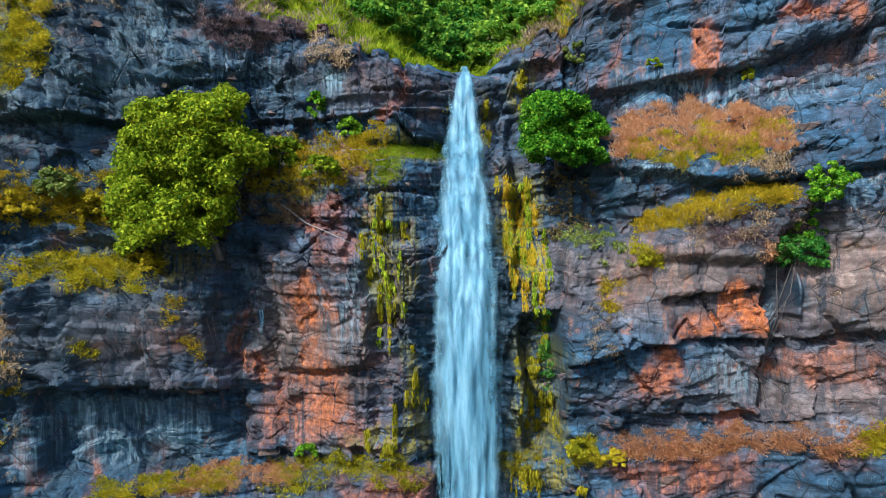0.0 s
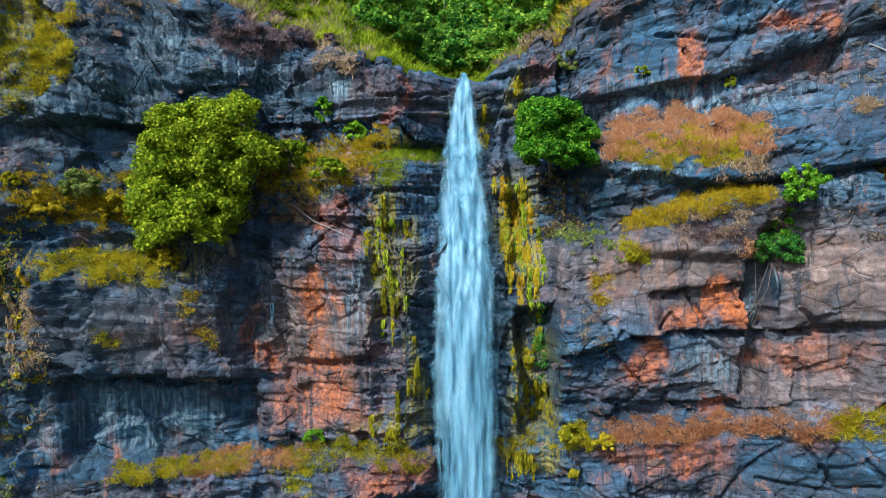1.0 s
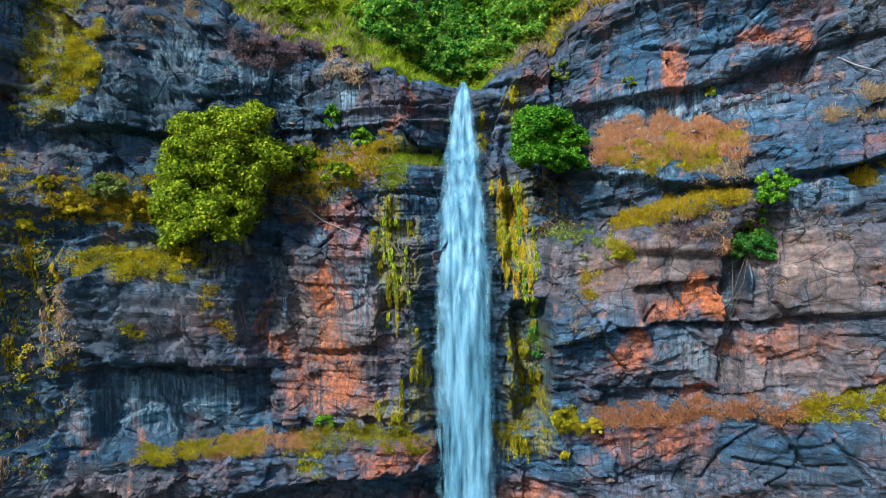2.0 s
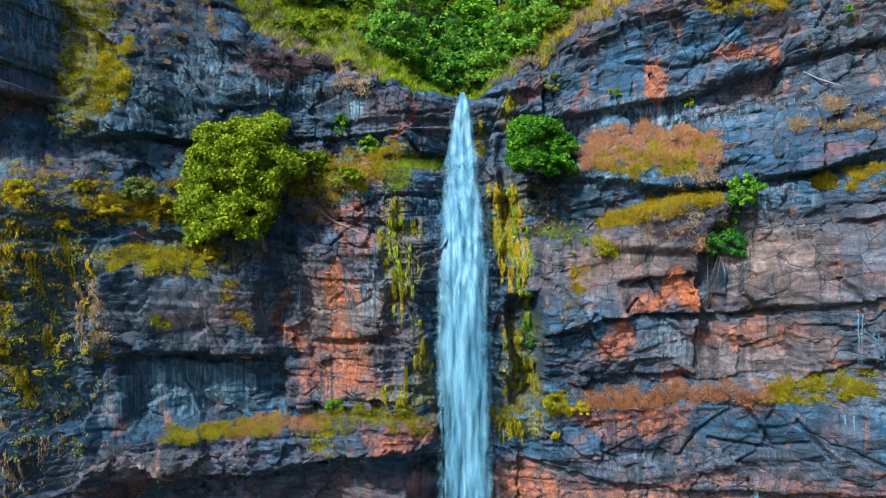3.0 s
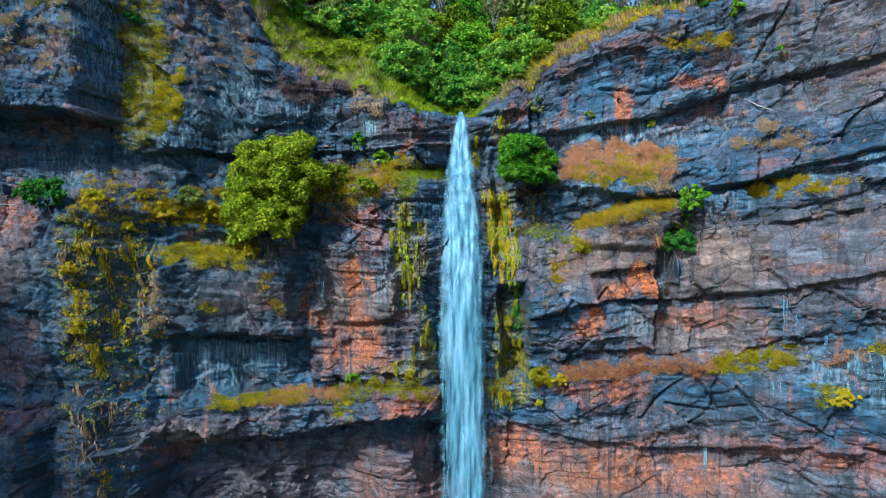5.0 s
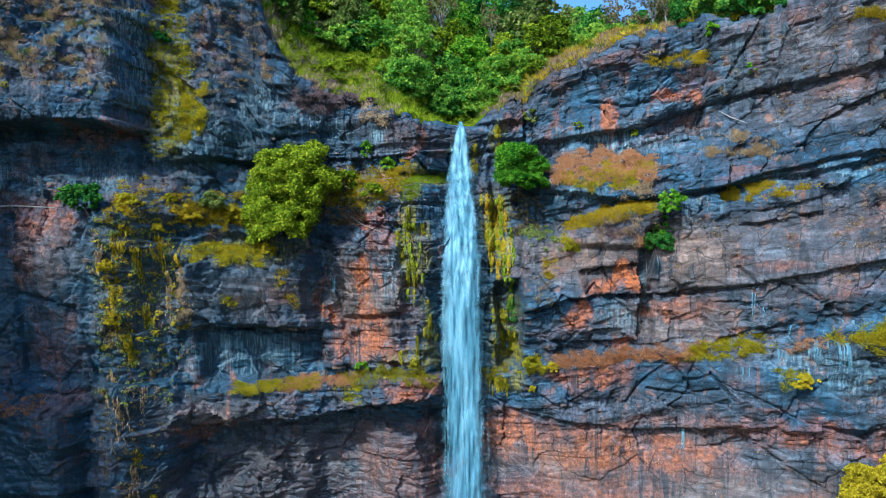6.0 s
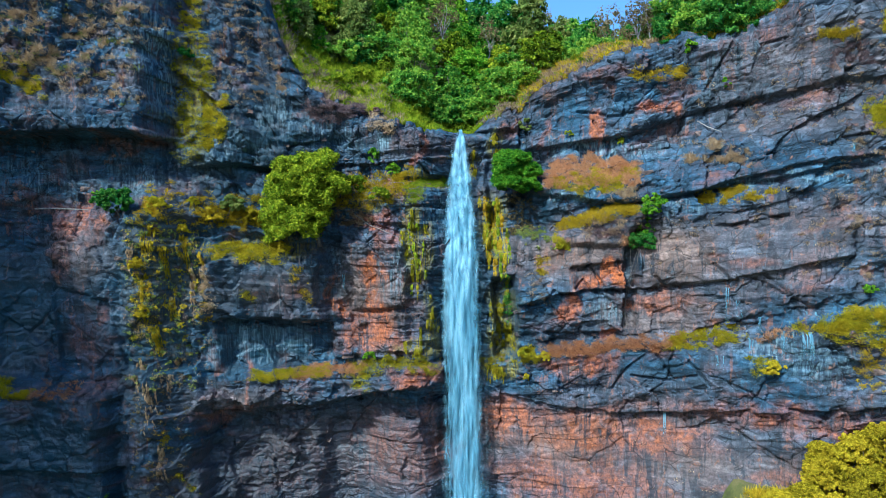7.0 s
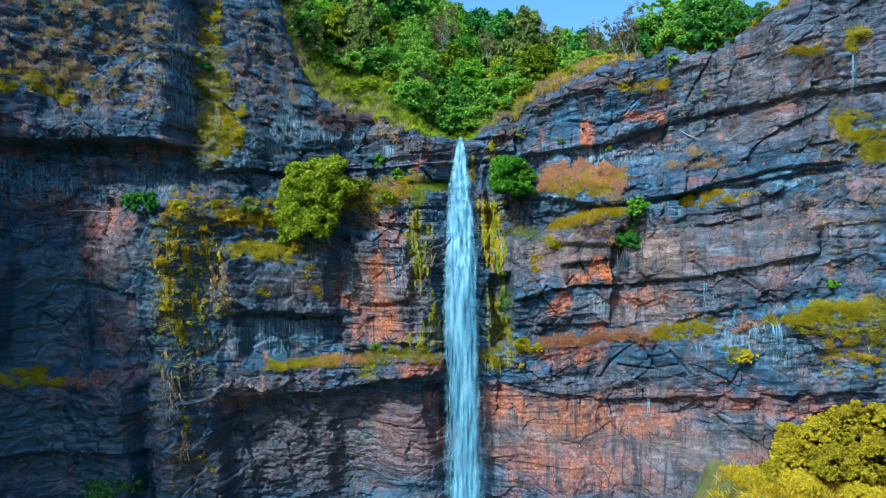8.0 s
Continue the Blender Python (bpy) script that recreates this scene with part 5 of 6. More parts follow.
grass([(21.50, 41.01), (24.28, 41.19), (26.95, 40.06)], [(21.27, 39.59), (26.95, 38.97)], 260, 0.6, GRASS_STRAW, "dry ochre grass on a rock step", gaps=0.55)
grass([(22.70, 36.68), (24.75, 37.27), (28.65, 36.73)], [(22.70, 35.66), (25.65, 35.91), (28.66, 35.82)], 260, 0.6, GRASS_GOLD, "golden grass on a rock step", gaps=0.5)
grass([(33.21, 43.63), (35.12, 42.70), (37.18, 40.51)], [(34.06, 42.07), (35.84, 39.16), (37.37, 38.56)], 330, 0.7, GRASS_GREEN, "yellow-green grass slope on the right-hand wall")
grass([(17.95, 48.54), (21.95, 48.07)], [(17.15, 47.44), (22.42, 47.16)], 160, 0.6, GRASS_GOLD, "golden grass on the cap rock")
grass([(19.52, 47.53), (22.42, 47.16)], [(19.53, 46.08), (21.96, 45.80)], 110, 0.5, TWIG_PURPLE, "bare purplish twigs on the cap rock", name="twig_thicket")
grass([(30.01, 49.68), (32.32, 49.52)], [(30.01, 48.80), (32.33, 48.41)], 120, 0.6, GRASS_GOLD, "golden grass on the upper right-hand wall")
grass([(30.69, 48.71), (33.61, 48.14)], [(30.70, 46.66), (33.62, 46.38)], 120, 0.5, TWIG_PURPLE, "bare purplish twigs on the upper wall", name="twig_thicket")
grass([(34.02, 50.37), (35.42, 50.08)], [(34.03, 48.86), (35.44, 48.10)], 110, 0.7, GRASS_GREEN, "yellow-green grass on the upper wall")
grass([(-15.17, 47.00), (-11.90, 47.14), (-8.71, 46.86)], [(-15.18, 45.83), (-13.13, 44.58), (-11.55, 44.90), (-8.72, 45.83)], 420, 0.55, TWIG_PURPLE, "bare purplish twig thicket above the cliff edge", name="twig_thicket", lean=0.4)
grass([(-8.32, 46.10), (-5.41, 45.01)], [(-8.33, 44.05), (-6.10, 43.40)], 130, 0.55, GRASS_STRAW, "dry grass hanging over the cap rock", droop=0.9)
grass([(-28.78, 53.70), (-26.74, 54.17)], [(-28.79, 51.67), (-26.75, 51.79)], 60, 0.5, GRASS_STRAW, "dry tufts beside the gully")
grass([(-26.53, 52.14), (-23.80, 52.36), (-22.95, 48.47)], [(-26.81, 39.89), (-24.44, 40.59), (-22.97, 44.24)], 620, 0.75, GRASS_GREEN, "thick yellow-green grass hanging beside a gully", droop=0.6, gaps=0.15)
grass([(-26.28, 57.87), (-24.05, 58.05)], [(-26.08, 52.56), (-24.09, 52.65)], 240, 0.75, GRASS_GREEN, "thick yellow-green grass hanging beside a gully", droop=0.6, gaps=0.3)
grass([(-44.95, 49.45), (-42.60, 49.57), (-39.05, 48.62), (-37.00, 46.56)], [(-44.96, 46.34), (-41.75, 47.36), (-37.32, 45.10)], 420, 0.75, GRASS_GREEN, "yellow-green grass on the edge of the upper block", droop=0.5, gaps=0.5)
grass([(-40.81, 49.79), (-36.02, 49.75)], [(-40.82, 48.33), (-35.40, 48.27)], 130, 0.6, GRASS_STRAW, "dry grass on the upper block")
grass([(-45.14, 19.58), (-41.07, 18.85), (-38.73, 18.84)], [(-45.15, 17.70), (-41.53, 17.42), (-38.74, 17.83)], 300, 0.65, GRASS_GREEN, "green-gold grass on the low left shelf", lean=0.7)
grass([(-39.33, 18.66), (-34.71, 18.90)], [(-38.74, 17.65), (-34.73, 17.72)], 90, 0.5, GRASS_PINK, "dry pinkish grass on the low left shelf", lean=0.7)
grass([(-29.52, 37.42), (-27.49, 37.17)], [(-29.54, 34.79), (-27.50, 34.51)], 130, 0.6, GRASS_GOLD, "golden grass mound on the rib", droop=0.5)
grass([(-25.33, 36.65), (-23.59, 36.97)], [(-25.34, 33.94), (-23.60, 33.94)], 110, 0.6, GRASS_GOLD, "golden grass mound on the rib", droop=0.5)
grass([(-28.94, 31.57), (-27.95, 31.56)], [(-29.62, 23.64), (-28.42, 23.65)], 150, 0.5, GRASS_GOLD, "golden grass hanging down the rib", droop=0.7)
grass([(-27.82, 14.07), (-26.93, 13.86)], [(-27.82, 12.29), (-26.94, 12.05)], 40, 0.5, GRASS_GOLD, "golden tuft at the foot of the rib", droop=0.7)
grass([(-24.52, 25.75), (-23.36, 26.04)], [(-24.53, 24.23), (-23.36, 24.21)], 35, 0.45, GRASS_GOLD, "golden tuft on bare rock", droop=0.7)
grass([(-26.95, 9.95), (-25.20, 7.79)], [(-26.73, 9.28), (-24.63, 6.54)], 50, 0.5, GRASS_GREEN, "green grass strip low on the cliff", droop=0.7)
grass([(-24.43, 46.21), (-21.71, 46.45)], [(-24.45, 41.54), (-22.76, 41.61), (-21.72, 44.55)], 420, 0.7, GRASS_GREEN, "yellow-green grass hanging over dark rock", droop=0.6, gaps=0.45)

grass([(30.5, 26.2), (36.0, 27.5), (40.0, 28.0)], [(30.5, 24.6), (36.0, 23.4), (40.0, 22.0)], 520, 0.85, GRASS_GREEN, "thick golden-green grass where the long shelf ends", droop=0.4, gaps=0.2)
grass([(33.5, 44.2), (40.0, 41.0)], [(34.5, 41.0), (40.0, 36.0)], 360, 0.75, GRASS_GREEN, "yellow-green grass running down the right-hand wall", droop=0.4, gaps=0.3)

# small tufts dotted over the bare walls
grass([(-44.90, 56.21), (-26.95, 57.36)], [(-44.94, 49.16), (-27.45, 43.38)], 1000, 1.1, GRASS_STRAW, "dry tufts dotted over the upper left wall", gaps=0.72, droop=0.4, per=26)
grass([(-42.55, 56.80), (-26.94, 57.06)], [(-42.60, 50.15), (-27.45, 43.97)], 420, 0.8, LEAF_OLIVE, "grey-green tufts dotted over the upper left wall", gaps=0.85, droop=0.4, per=26)
grass([(-22.64, 56.94), (-18.17, 58.08), (-17.04, 49.51)], [(-23.84, 44.82), (-18.22, 46.97), (-16.46, 47.68)], 450, 0.55, GRASS_STRAW, "dry tufts on the broken shoulder", gaps=0.6, droop=0.5, per=26)
grass([(28.66, 36.47), (31.97, 37.33), (37.20, 37.60)], [(28.68, 29.50), (37.26, 28.83)], 260, 0.45, GRASS_STRAW, "dry tufts dotted over the right-hand wall", gaps=0.85, per=26)
grass([(32.91, 24.56), (37.28, 25.91)], [(32.94, 20.46), (37.32, 20.04)], 260, 0.55, GRASS_GOLD, "golden tufts at the foot of the right-hand wall", gaps=0.6, per=26)
grass([(31.06, 42.99), (37.19, 39.54)], [(32.83, 37.31), (37.22, 33.71)], 230, 0.5, GRASS_STRAW, "dry tufts on the right-hand wall", gaps=0.7, per=26)
grass([(-23.95, 29.99), (-22.82, 30.60)], [(-24.56, 24.98), (-23.25, 25.57)], 150, 0.5, GRASS_STRAW, "dry tufts down the edge of the block", droop=0.8, gaps=0.5)
grass([(-29.85, 33.91), (-22.76, 32.72)], [(-30.93, 16.23), (-24.56, 18.15)], 260, 0.45, GRASS_STRAW, "dry tufts down the rib", droop=0.8, gaps=0.65)
grass([(15.84, 16.60), (29.10, 16.97)], [(12.33, 6.30), (28.38, 10.01)], 110, 0.4, GRASS_STRAW, "dry tufts low on the rusty wall", droop=0.7, gaps=0.9)

grass([(-29.83, 37.72), (-27.04, 38.09), (-22.73, 36.98)], [(-30.17, 33.91), (-26.62, 32.73), (-22.75, 33.94)], 260, 0.75, GRASS_GOLD, "golden grass mounds on top of the rib", droop=0.5, gaps=0.75)
grass([(-30.79, 33.91), (-26.83, 33.93)], [(-30.88, 22.73), (-27.34, 22.02)], 180, 0.6, GRASS_GREEN, "yellow-green grass hanging down the rib", droop=0.9, gaps=0.9)
grass([(-27.06, 33.92), (-22.75, 33.94)], [(-27.55, 24.43), (-23.08, 24.21)], 140, 0.55, GRASS_GOLD, "golden grass hanging down the rib", droop=0.9, gaps=0.9)
grass([(-22.47, 36.68), (-19.41, 37.04)], [(-22.75, 33.94), (-19.14, 34.26)], 200, 0.7, GRASS_GOLD, "golden grass on a shelf below the overhang", droop=0.5, gaps=0.4)
grass([(-23.91, 32.12), (-17.10, 32.40)], [(-23.91, 30.60), (-17.11, 30.21)], 260, 0.65, GRASS_GREEN, "yellow-green grass on the block's edge", droop=0.5, gaps=0.4)
grass([(20.5, 49.5), (29.0, 51.0), (36.0, 52.0)], [(20.5, 38.5), (29.0, 38.0), (36.0, 38.0)], 420, 0.6, GRASS_STRAW, "dry tufts dotted over the upper right-hand wall", gaps=0.85, droop=0.6, per=26)
grass([(24.0, 50.5), (36.0, 52.0)], [(24.0, 42.5), (36.0, 41.0)], 260, 0.6, TWIG_PURPLE, "bare purplish twigs on the upper right-hand wall", gaps=0.85, droop=0.6, per=26, name="twig_thicket")
grass([(19.0, 35.0), (29.0, 36.0)], [(19.0, 29.5), (29.0, 30.5)], 110, 0.4, GRASS_STRAW, "dry tufts on the smooth right-hand wall", gaps=0.9, droop=0.6)
creeper([(-29.54, 34.50), (-23.90, 33.94)], [(-31.21, 18.59), (-25.72, 18.18)], 330, 0.16, LEAF_OLIVE, "olive creeper clinging to the rib", 0.6)
creeper([(-29.54, 35.08), (-23.90, 33.94)], [(-30.26, 22.15), (-24.54, 21.80)], 330, 0.16, LEAF_GOLD, "golden-green creeper clinging to the rib", 0.85)
creeper([(-30.57, 22.15), (-26.67, 21.93)], [(-30.39, 6.17), (-25.22, 5.35)], 230, 0.14, LEAF_BROWN, "withered creeper at the foot of the rib", 0.6)
creeper([(7.18, 37.12), (8.91, 37.00)], [(5.96, 32.79), (8.64, 33.13)], 160, 0.16, LEAF_BROWN, "withered creeper in the shade under the bush", 0.4)
creeper([(6.88, 33.80), (10.26, 33.75)], [(7.19, 32.13), (9.47, 31.53)], 130, 0.16, LEAF_OLIVE, "olive creeper at the end of the slab", 0.5)
creeper([(5.97, 28.38), (6.74, 28.44)], [(6.13, 23.65), (6.75, 23.73)], 90, 0.14, LEAF_DEEP, "dark green ferns in the wet cleft", 0.3)
creeper([(-38.24, 7.53), (-32.16, 7.65)], [(-38.26, 5.44), (-32.17, 5.57)], 120, 0.22, LEAF_DEEP, "dark green undergrowth low on the shaded wall", 0.3, 0.4)
creeper([(-14.04, 36.18), (-12.25, 36.25)], [(-13.76, 33.13), (-11.94, 33.83)], 90, 0.16, LEAF_BROWN, "withered creeper beside the round tree", 0.4)

drape([((-4.75, 33.62), 0.22, 1.6), ((-3.68, 35.76), 0.14, 2.2), ((-3.68, 33.95), 0.31, 1.8), ((-2.28, 34.05), 0.19, 1.3), ((-4.25, 31.48), 0.12, 1.4), ((-3.69, 30.50), 0.12, 2.4), ((-3.16, 30.33), 0.15, 3.8)],
      MOSS, "golden-green moss hanging in tongues left of the water")
drape([((-1.64, 25.45), 0.16, 2.6), ((-2.78, 23.38), 0.10, 2.4), ((-2.12, 24.20), 0.09, 1.0), ((-4.36, 22.07), 0.19, 1.3), ((-3.10, 21.40), 0.31, 0.9), ((-0.98, 23.46), 0.12, 0.8), ((-1.86, 26.76), 0.12, 0.5)],
      MOSS, "golden-green moss hanging over black wet rock")
drape([((4.22, 36.79), 0.19, 2.6), ((5.18, 36.91), 0.19, 2.2), ((4.06, 34.18), 0.28, 2.6), ((5.03, 33.82), 0.25, 2.4), ((5.50, 32.45), 0.22, 1.6), ((5.97, 31.44), 0.15, 2.4), ((4.32, 30.70), 0.12, 1.6)],
      MOSS, "golden-green moss curtains right of the water")
drape([((4.55, 25.84), 0.10, 1.6), ((5.60, 25.62), 0.22, 1.4), ((5.51, 23.55), 0.19, 1.8), ((6.60, 23.54), 0.25, 2.2), ((6.28, 28.40), 0.12, 2.6), ((5.04, 19.32), 0.56, 1.6), ((7.81, 19.24), 0.19, 0.8)],
      MOSS, "golden-green moss in the dark cleft right of the water")
drape([((2.77, 41.90), 0.12, 1.0), ((2.88, 40.08), 0.19, 1.3), ((0.21, 41.47), 0.22, 0.5), ((2.60, 40.58), 0.12, 0.4), ((4.85, 43.46), 0.31, 1.2), ((5.17, 42.04), 0.25, 0.8), ((3.36, 36.99), 0.12, 1.0)],
      MOSS, "golden-green moss patches round the lip")

drape([((-28.37, 33.91), 0.5, 4.0), ((-28.96, 29.22), 0.35, 5.0), ((-27.29, 32.14), 0.4, 4.5), ((-25.92, 33.33), 0.4, 4.0), ((-26.64, 27.93), 0.3, 4.0), ((-24.20, 32.12), 0.25, 3.0), ((-27.99, 24.48), 0.4, 4.0)],
      GRASS_GOLD, "golden hanging growth in strands down the rib", "hanging_growth", 0.45)
drape([((-29.87, 32.15), 0.3, 3.0), ((-26.90, 20.76), 0.3, 4.0), ((-28.44, 18.65), 0.4, 5.0), ((-27.60, 12.53), 0.4, 4.0), ((-29.65, 20.99), 0.3, 3.0), ((-25.08, 29.70), 0.3, 4.0)],
      GRASS_STRAW, "withered hanging growth in strands down the rib", "hanging_growth", 0.45)



def tongues(x0, x1, z0, z1, n, drift, seed, longest=2.4):
    """Narrow tongues scattered between two heights, drifting sideways as they go down."""
    rng = np.random.default_rng(seed)
    made = []
    for k in range(n):
        t = rng.random()
        made.append(((rng.uniform(x0, x1) + drift * t, z0 + (z1 - z0) * t), rng.uniform(0.05, 0.15), longest * rng.uniform(0.25, 1.0)))
    return made


drape(tongues(3.5, 5.6, 37.2, 30.5, 26, 1.0, 21), MOSS_GOLD, "orange-gold moss tongues beside the falls", full=0.8)
drape(tongues(3.6, 5.8, 37.0, 30.0, 15, 0.9, 22), LEAF_YELLOW, "green moss tongues beside the falls", full=0.8)
drape(tongues(4.4, 6.8, 26.0, 21.5, 16, 0.2, 23, 1.5), MOSS, "scattered moss tufts in the dark cleft", full=0.8)
drape(tongues(-4.7, -2.6, 34.6, 27.5, 10, 0.9, 24, 1.8), LEAF_YELLOW, "green moss tongues on wet rock", full=0.8)

# ---- dead wood, roots, vines ----


def on_face(points, lift=0.25):
    return [tuple(Vector(face_point(x, z)) - Vector((0, lift, 0))) for x, z in points]


def dead_branch(points, r0, r1, label, lift=0.3, bark=BARK_PALE):
    pts = on_face(points, lift)
    v, f = tube(pts, np.linspace(r0, r1, len(pts)), 7)
    return tagged(mesh_object("dead_branch", v, f, bark), label, "branch")


dead_branch([(-9.82, 35.14), (-8.16, 33.99), (-6.64, 33.40), (-5.16, 32.73)], 0.04, 0.018, "long bleached dead branch lying down the rock", 0.4)
dead_branch([(-6.11, 38.34), (-4.74, 38.33), (-3.35, 38.42)], 0.028, 0.015, "thin bleached stick lying on golden grass", 0.5)
dead_branch([(-4.68, 38.33), (-3.81, 37.59), (-2.63, 37.87)], 0.028, 0.012, "crooked bleached twig on golden grass", 0.5)
dead_branch([(22.81, 43.33), (23.46, 42.71), (24.55, 42.11)], 0.06, 0.035, "bleached log stranded on a rock step", 0.3)
dead_branch([(-41.04, 35.57), (-38.58, 35.57), (-34.89, 35.38)], 0.08, 0.05, "pale fallen stem along a narrow shelf", 0.3)


def root_bundle(name, lines, r, label, bark):
    root = new(name)
    x, z = lines[0][0]
    root.location = face_point(x, z)
    for k, pts in enumerate(lines):
        face = on_face(pts, 0.3 + 0.08 * (k % 3))
        v, f = tube([tuple(Vector(p) - root.location) for p in face], np.linspace(r, r * 0.6, len(face)), 5)
        mesh_object("strand", v, f, bark, root)
    return tagged(root, label, "roots")


root_bundle("hanging_roots", [[(18.26, 32.08), (18.03, 30.15), (17.44, 28.64), (17.35, 25.94), (17.01, 22.75)], [(18.16, 31.93), (17.68, 29.54), (17.39, 27.74), (17.30, 25.33), (17.37, 22.70)],
                              [(17.53, 31.63), (17.64, 28.95), (17.32, 27.13), (17.20, 24.73), (17.62, 22.82)], [(18.45, 31.94), (17.86, 28.96), (17.40, 26.54), (17.41, 24.74), (17.81, 22.93)],
                              [(17.35, 26.54), (17.20, 24.73), (16.87, 22.73)]], 0.02, "bundle of reddish hanging roots reaching the shelf", BARK)
root_bundle("hanging_vines", [[(-13.99, 32.45), (-13.92, 29.73), (-13.33, 26.28), (-13.04, 24.19)], [(-14.78, 32.79), (-14.59, 30.43), (-14.01, 27.69)], [(-13.47, 32.45), (-13.42, 28.34), (-12.89, 25.21)],
                              [(-15.23, 32.12), (-15.08, 29.77), (-14.94, 28.42)]], 0.014, "thin grey vines hanging in a dark cleft", BARK)
root_bundle("hanging_vines", [[(-4.08, 32.47), (-3.75, 31.15), (-3.10, 29.17)], [(-3.10, 32.80), (-2.77, 30.49), (-2.28, 28.51), (-2.12, 26.85)], [(-3.42, 32.47), (-2.77, 31.48), (-2.61, 29.50)]],
            0.022, "thin reddish vines across wet rock", BARK)

# ---- grass slope and forest above the cliff ----


def slope_grass(x0, x1, s0, s1, tufts, length, mat, label, seed):
    rng = np.random.default_rng(seed)
    x, sdist = rng.uniform(x0, x1, tufts), rng.uniform(s0, s1, tufts)
    ok = rough(x * 0.4, sdist * 0.4, 3, seed) > -0.25
    x, sdist = x[ok], sdist[ok]
    y, z = slope(x, sdist)
    per, n = 26, len(x)
    roots = np.repeat(np.stack([x, y, z], -1), per, 0) + rng.normal(size=(n * per, 3)) * np.array([0.25, 0.25, 0.02])
    dirs = rng.normal(size=(n * per, 3)) * np.array([0.5, 0.5, 0.3]) + np.array([0, -0.2, 0.9])
    dirs /= np.linalg.norm(dirs, axis=1)[:, None]
    v, f = blades(rng, roots, dirs, length * (0.5 + rng.random(n * per)), 0.025, 0.2)
    return tagged(mesh_object("slope_grass", v, f, mat, smooth=False), label, "grass", kind="stuff")


slope_grass(-19, -1, 0.0, 10, 2300, 0.7, GRASS_FRESH, "fresh yellow-green grass on the slope above the lip", 801)
slope_grass(-19, -5, 0.0, 5, 450, 0.7, GRASS_STRAW, "dry grass along the cliff edge", 802)
slope_grass(-4, 9, 0.3, 8, 900, 0.6, GRASS_FRESH, "bright green grass behind the lip", 803)
slope_grass(5, 22, 0.0, 7, 1100, 0.7, GRASS_STRAW, "dry grass on the cliff top", 804)
slope_grass(8, 24, 0.0, 7, 700, 0.8, GRASS_GOLD, "golden grass on the cliff top", 805)
slope_grass(24, 40, 0.0, 5, 500, 0.8, GRASS_GOLD, "golden grass on the cliff top", 806)

FOREST = []
for k, (mat, label, radii, h) in enumerate([
        (LEAF_FOREST, "leafy green forest tree on the hillside", (2.8, 2.8, 3.3), 4.0), (LEAF_DEEP, "dark green forest tree on the hillside", (2.5, 2.5, 3.7), 4.4),
        (LEAF_GREEN, "bright green forest tree on the hillside", (3.0, 3.0, 2.9), 3.4), (LEAF_OLIVE, "olive green forest tree on the hillside", (2.4, 2.4, 3.3), 4.2),
        (LEAF_BROWN, "thin half-bare tree with withered leaves", (2.2, 2.2, 3.0), 5.6)]):
    thin = mat == LEAF_BROWN
    FOREST.append(tree("thin_tree" if thin else "forest_tree", (0, 0, -60), (0.2, 0, h * 0.7), [((0, 0, h + 0.3 * radii[2]), np.array(radii) * 0.75), ((0.3, 0, h - 0.35 * radii[2]), np.array(radii) * 0.72)], 16 if thin else 30, 12 if thin else 22, 0.30 if thin else 0.44, mat,
                       BARK_PALE if thin or k == 3 else BARK, 0.17, 900 + k, 9 if thin else 6, 0.95, label, "tree", 5))
NEAR = []
for k, (mat, label, radii, h) in enumerate([
        (LEAF_FOREST, "leafy green forest tree behind the lip", (2.8, 2.8, 3.0), 3.4), (LEAF_GREEN, "bright green forest tree behind the lip", (2.6, 2.6, 2.6), 3.0),
        (LEAF_YELLOW, "yellow-green forest tree behind the lip", (2.3, 2.3, 2.6), 3.0), (LEAF_DEEP, "dense dark green tree on the cliff top", (2.6, 2.6, 3.0), 3.4)]):
    NEAR.append(tree("forest_tree", (0, 0, -60), (0.2, 0, h * 0.7), [((0, 0, h + 0.3 * radii[2]), np.array(radii) * 0.75), ((0.3, 0, h - 0.35 * radii[2]), np.array(radii) * 0.75)], 32, 34, 0.3, mat, BARK, 0.15, 940 + k, 6, 0.85, label, "tree", 5))
shrub = tree("hill_shrub", (0, 0, -60), (0, 0, 0.5), [((0, 0, 1.0), (1.25, 1.25, 0.85))], 16, 28, 0.22, LEAF_YELLOW, BARK, 0.06, 930, 4, 0.5, "rounded yellow-green shrub on the grassy slope", "bush", 4)
rng = np.random.default_rng(77)


def plant(model, x, s, size, group, sink=0.1):
    y, z = slope(np.array([x]), np.array([s]))
    m = pose(x, float(y[0]), float(z[0]) - sink, 0, 0, rng.uniform(0, 360))
    ob = copy_thing(model, m)
    ob.scale = (size * rng.uniform(0.85, 1.15), size * rng.uniform(0.85, 1.15), size)
    return tagged(ob, group=group)


spots_taken = []
for k in range(1500):
    s = 6 + 80 * rng.random() ** 0.9
    x = rng.uniform(-30 - 0.35 * s, 22 + 0.35 * s)
    gap = 2.6 + 0.022 * s
    if s < 10 and x < -3:
        continue
    if x > 14 and s < 18:
        continue
    if any((x - a) ** 2 + (s - b) ** 2 < gap ** 2 for a, b in spots_taken):
        continue
    spots_taken.append((x, s))
    if len(spots_taken) > 200:
        break
    kind = rng.choice(5, p=[0.34, 0.20, 0.20, 0.12, 0.14])
    if s < 24 and kind < 3:
        plant(NEAR[kind], x, s, rng.uniform(0.7, 1.2), "forest on the hillside")
    else:
        plant(FOREST[kind], x, s, rng.uniform(0.75, 1.25), "forest on the hillside")
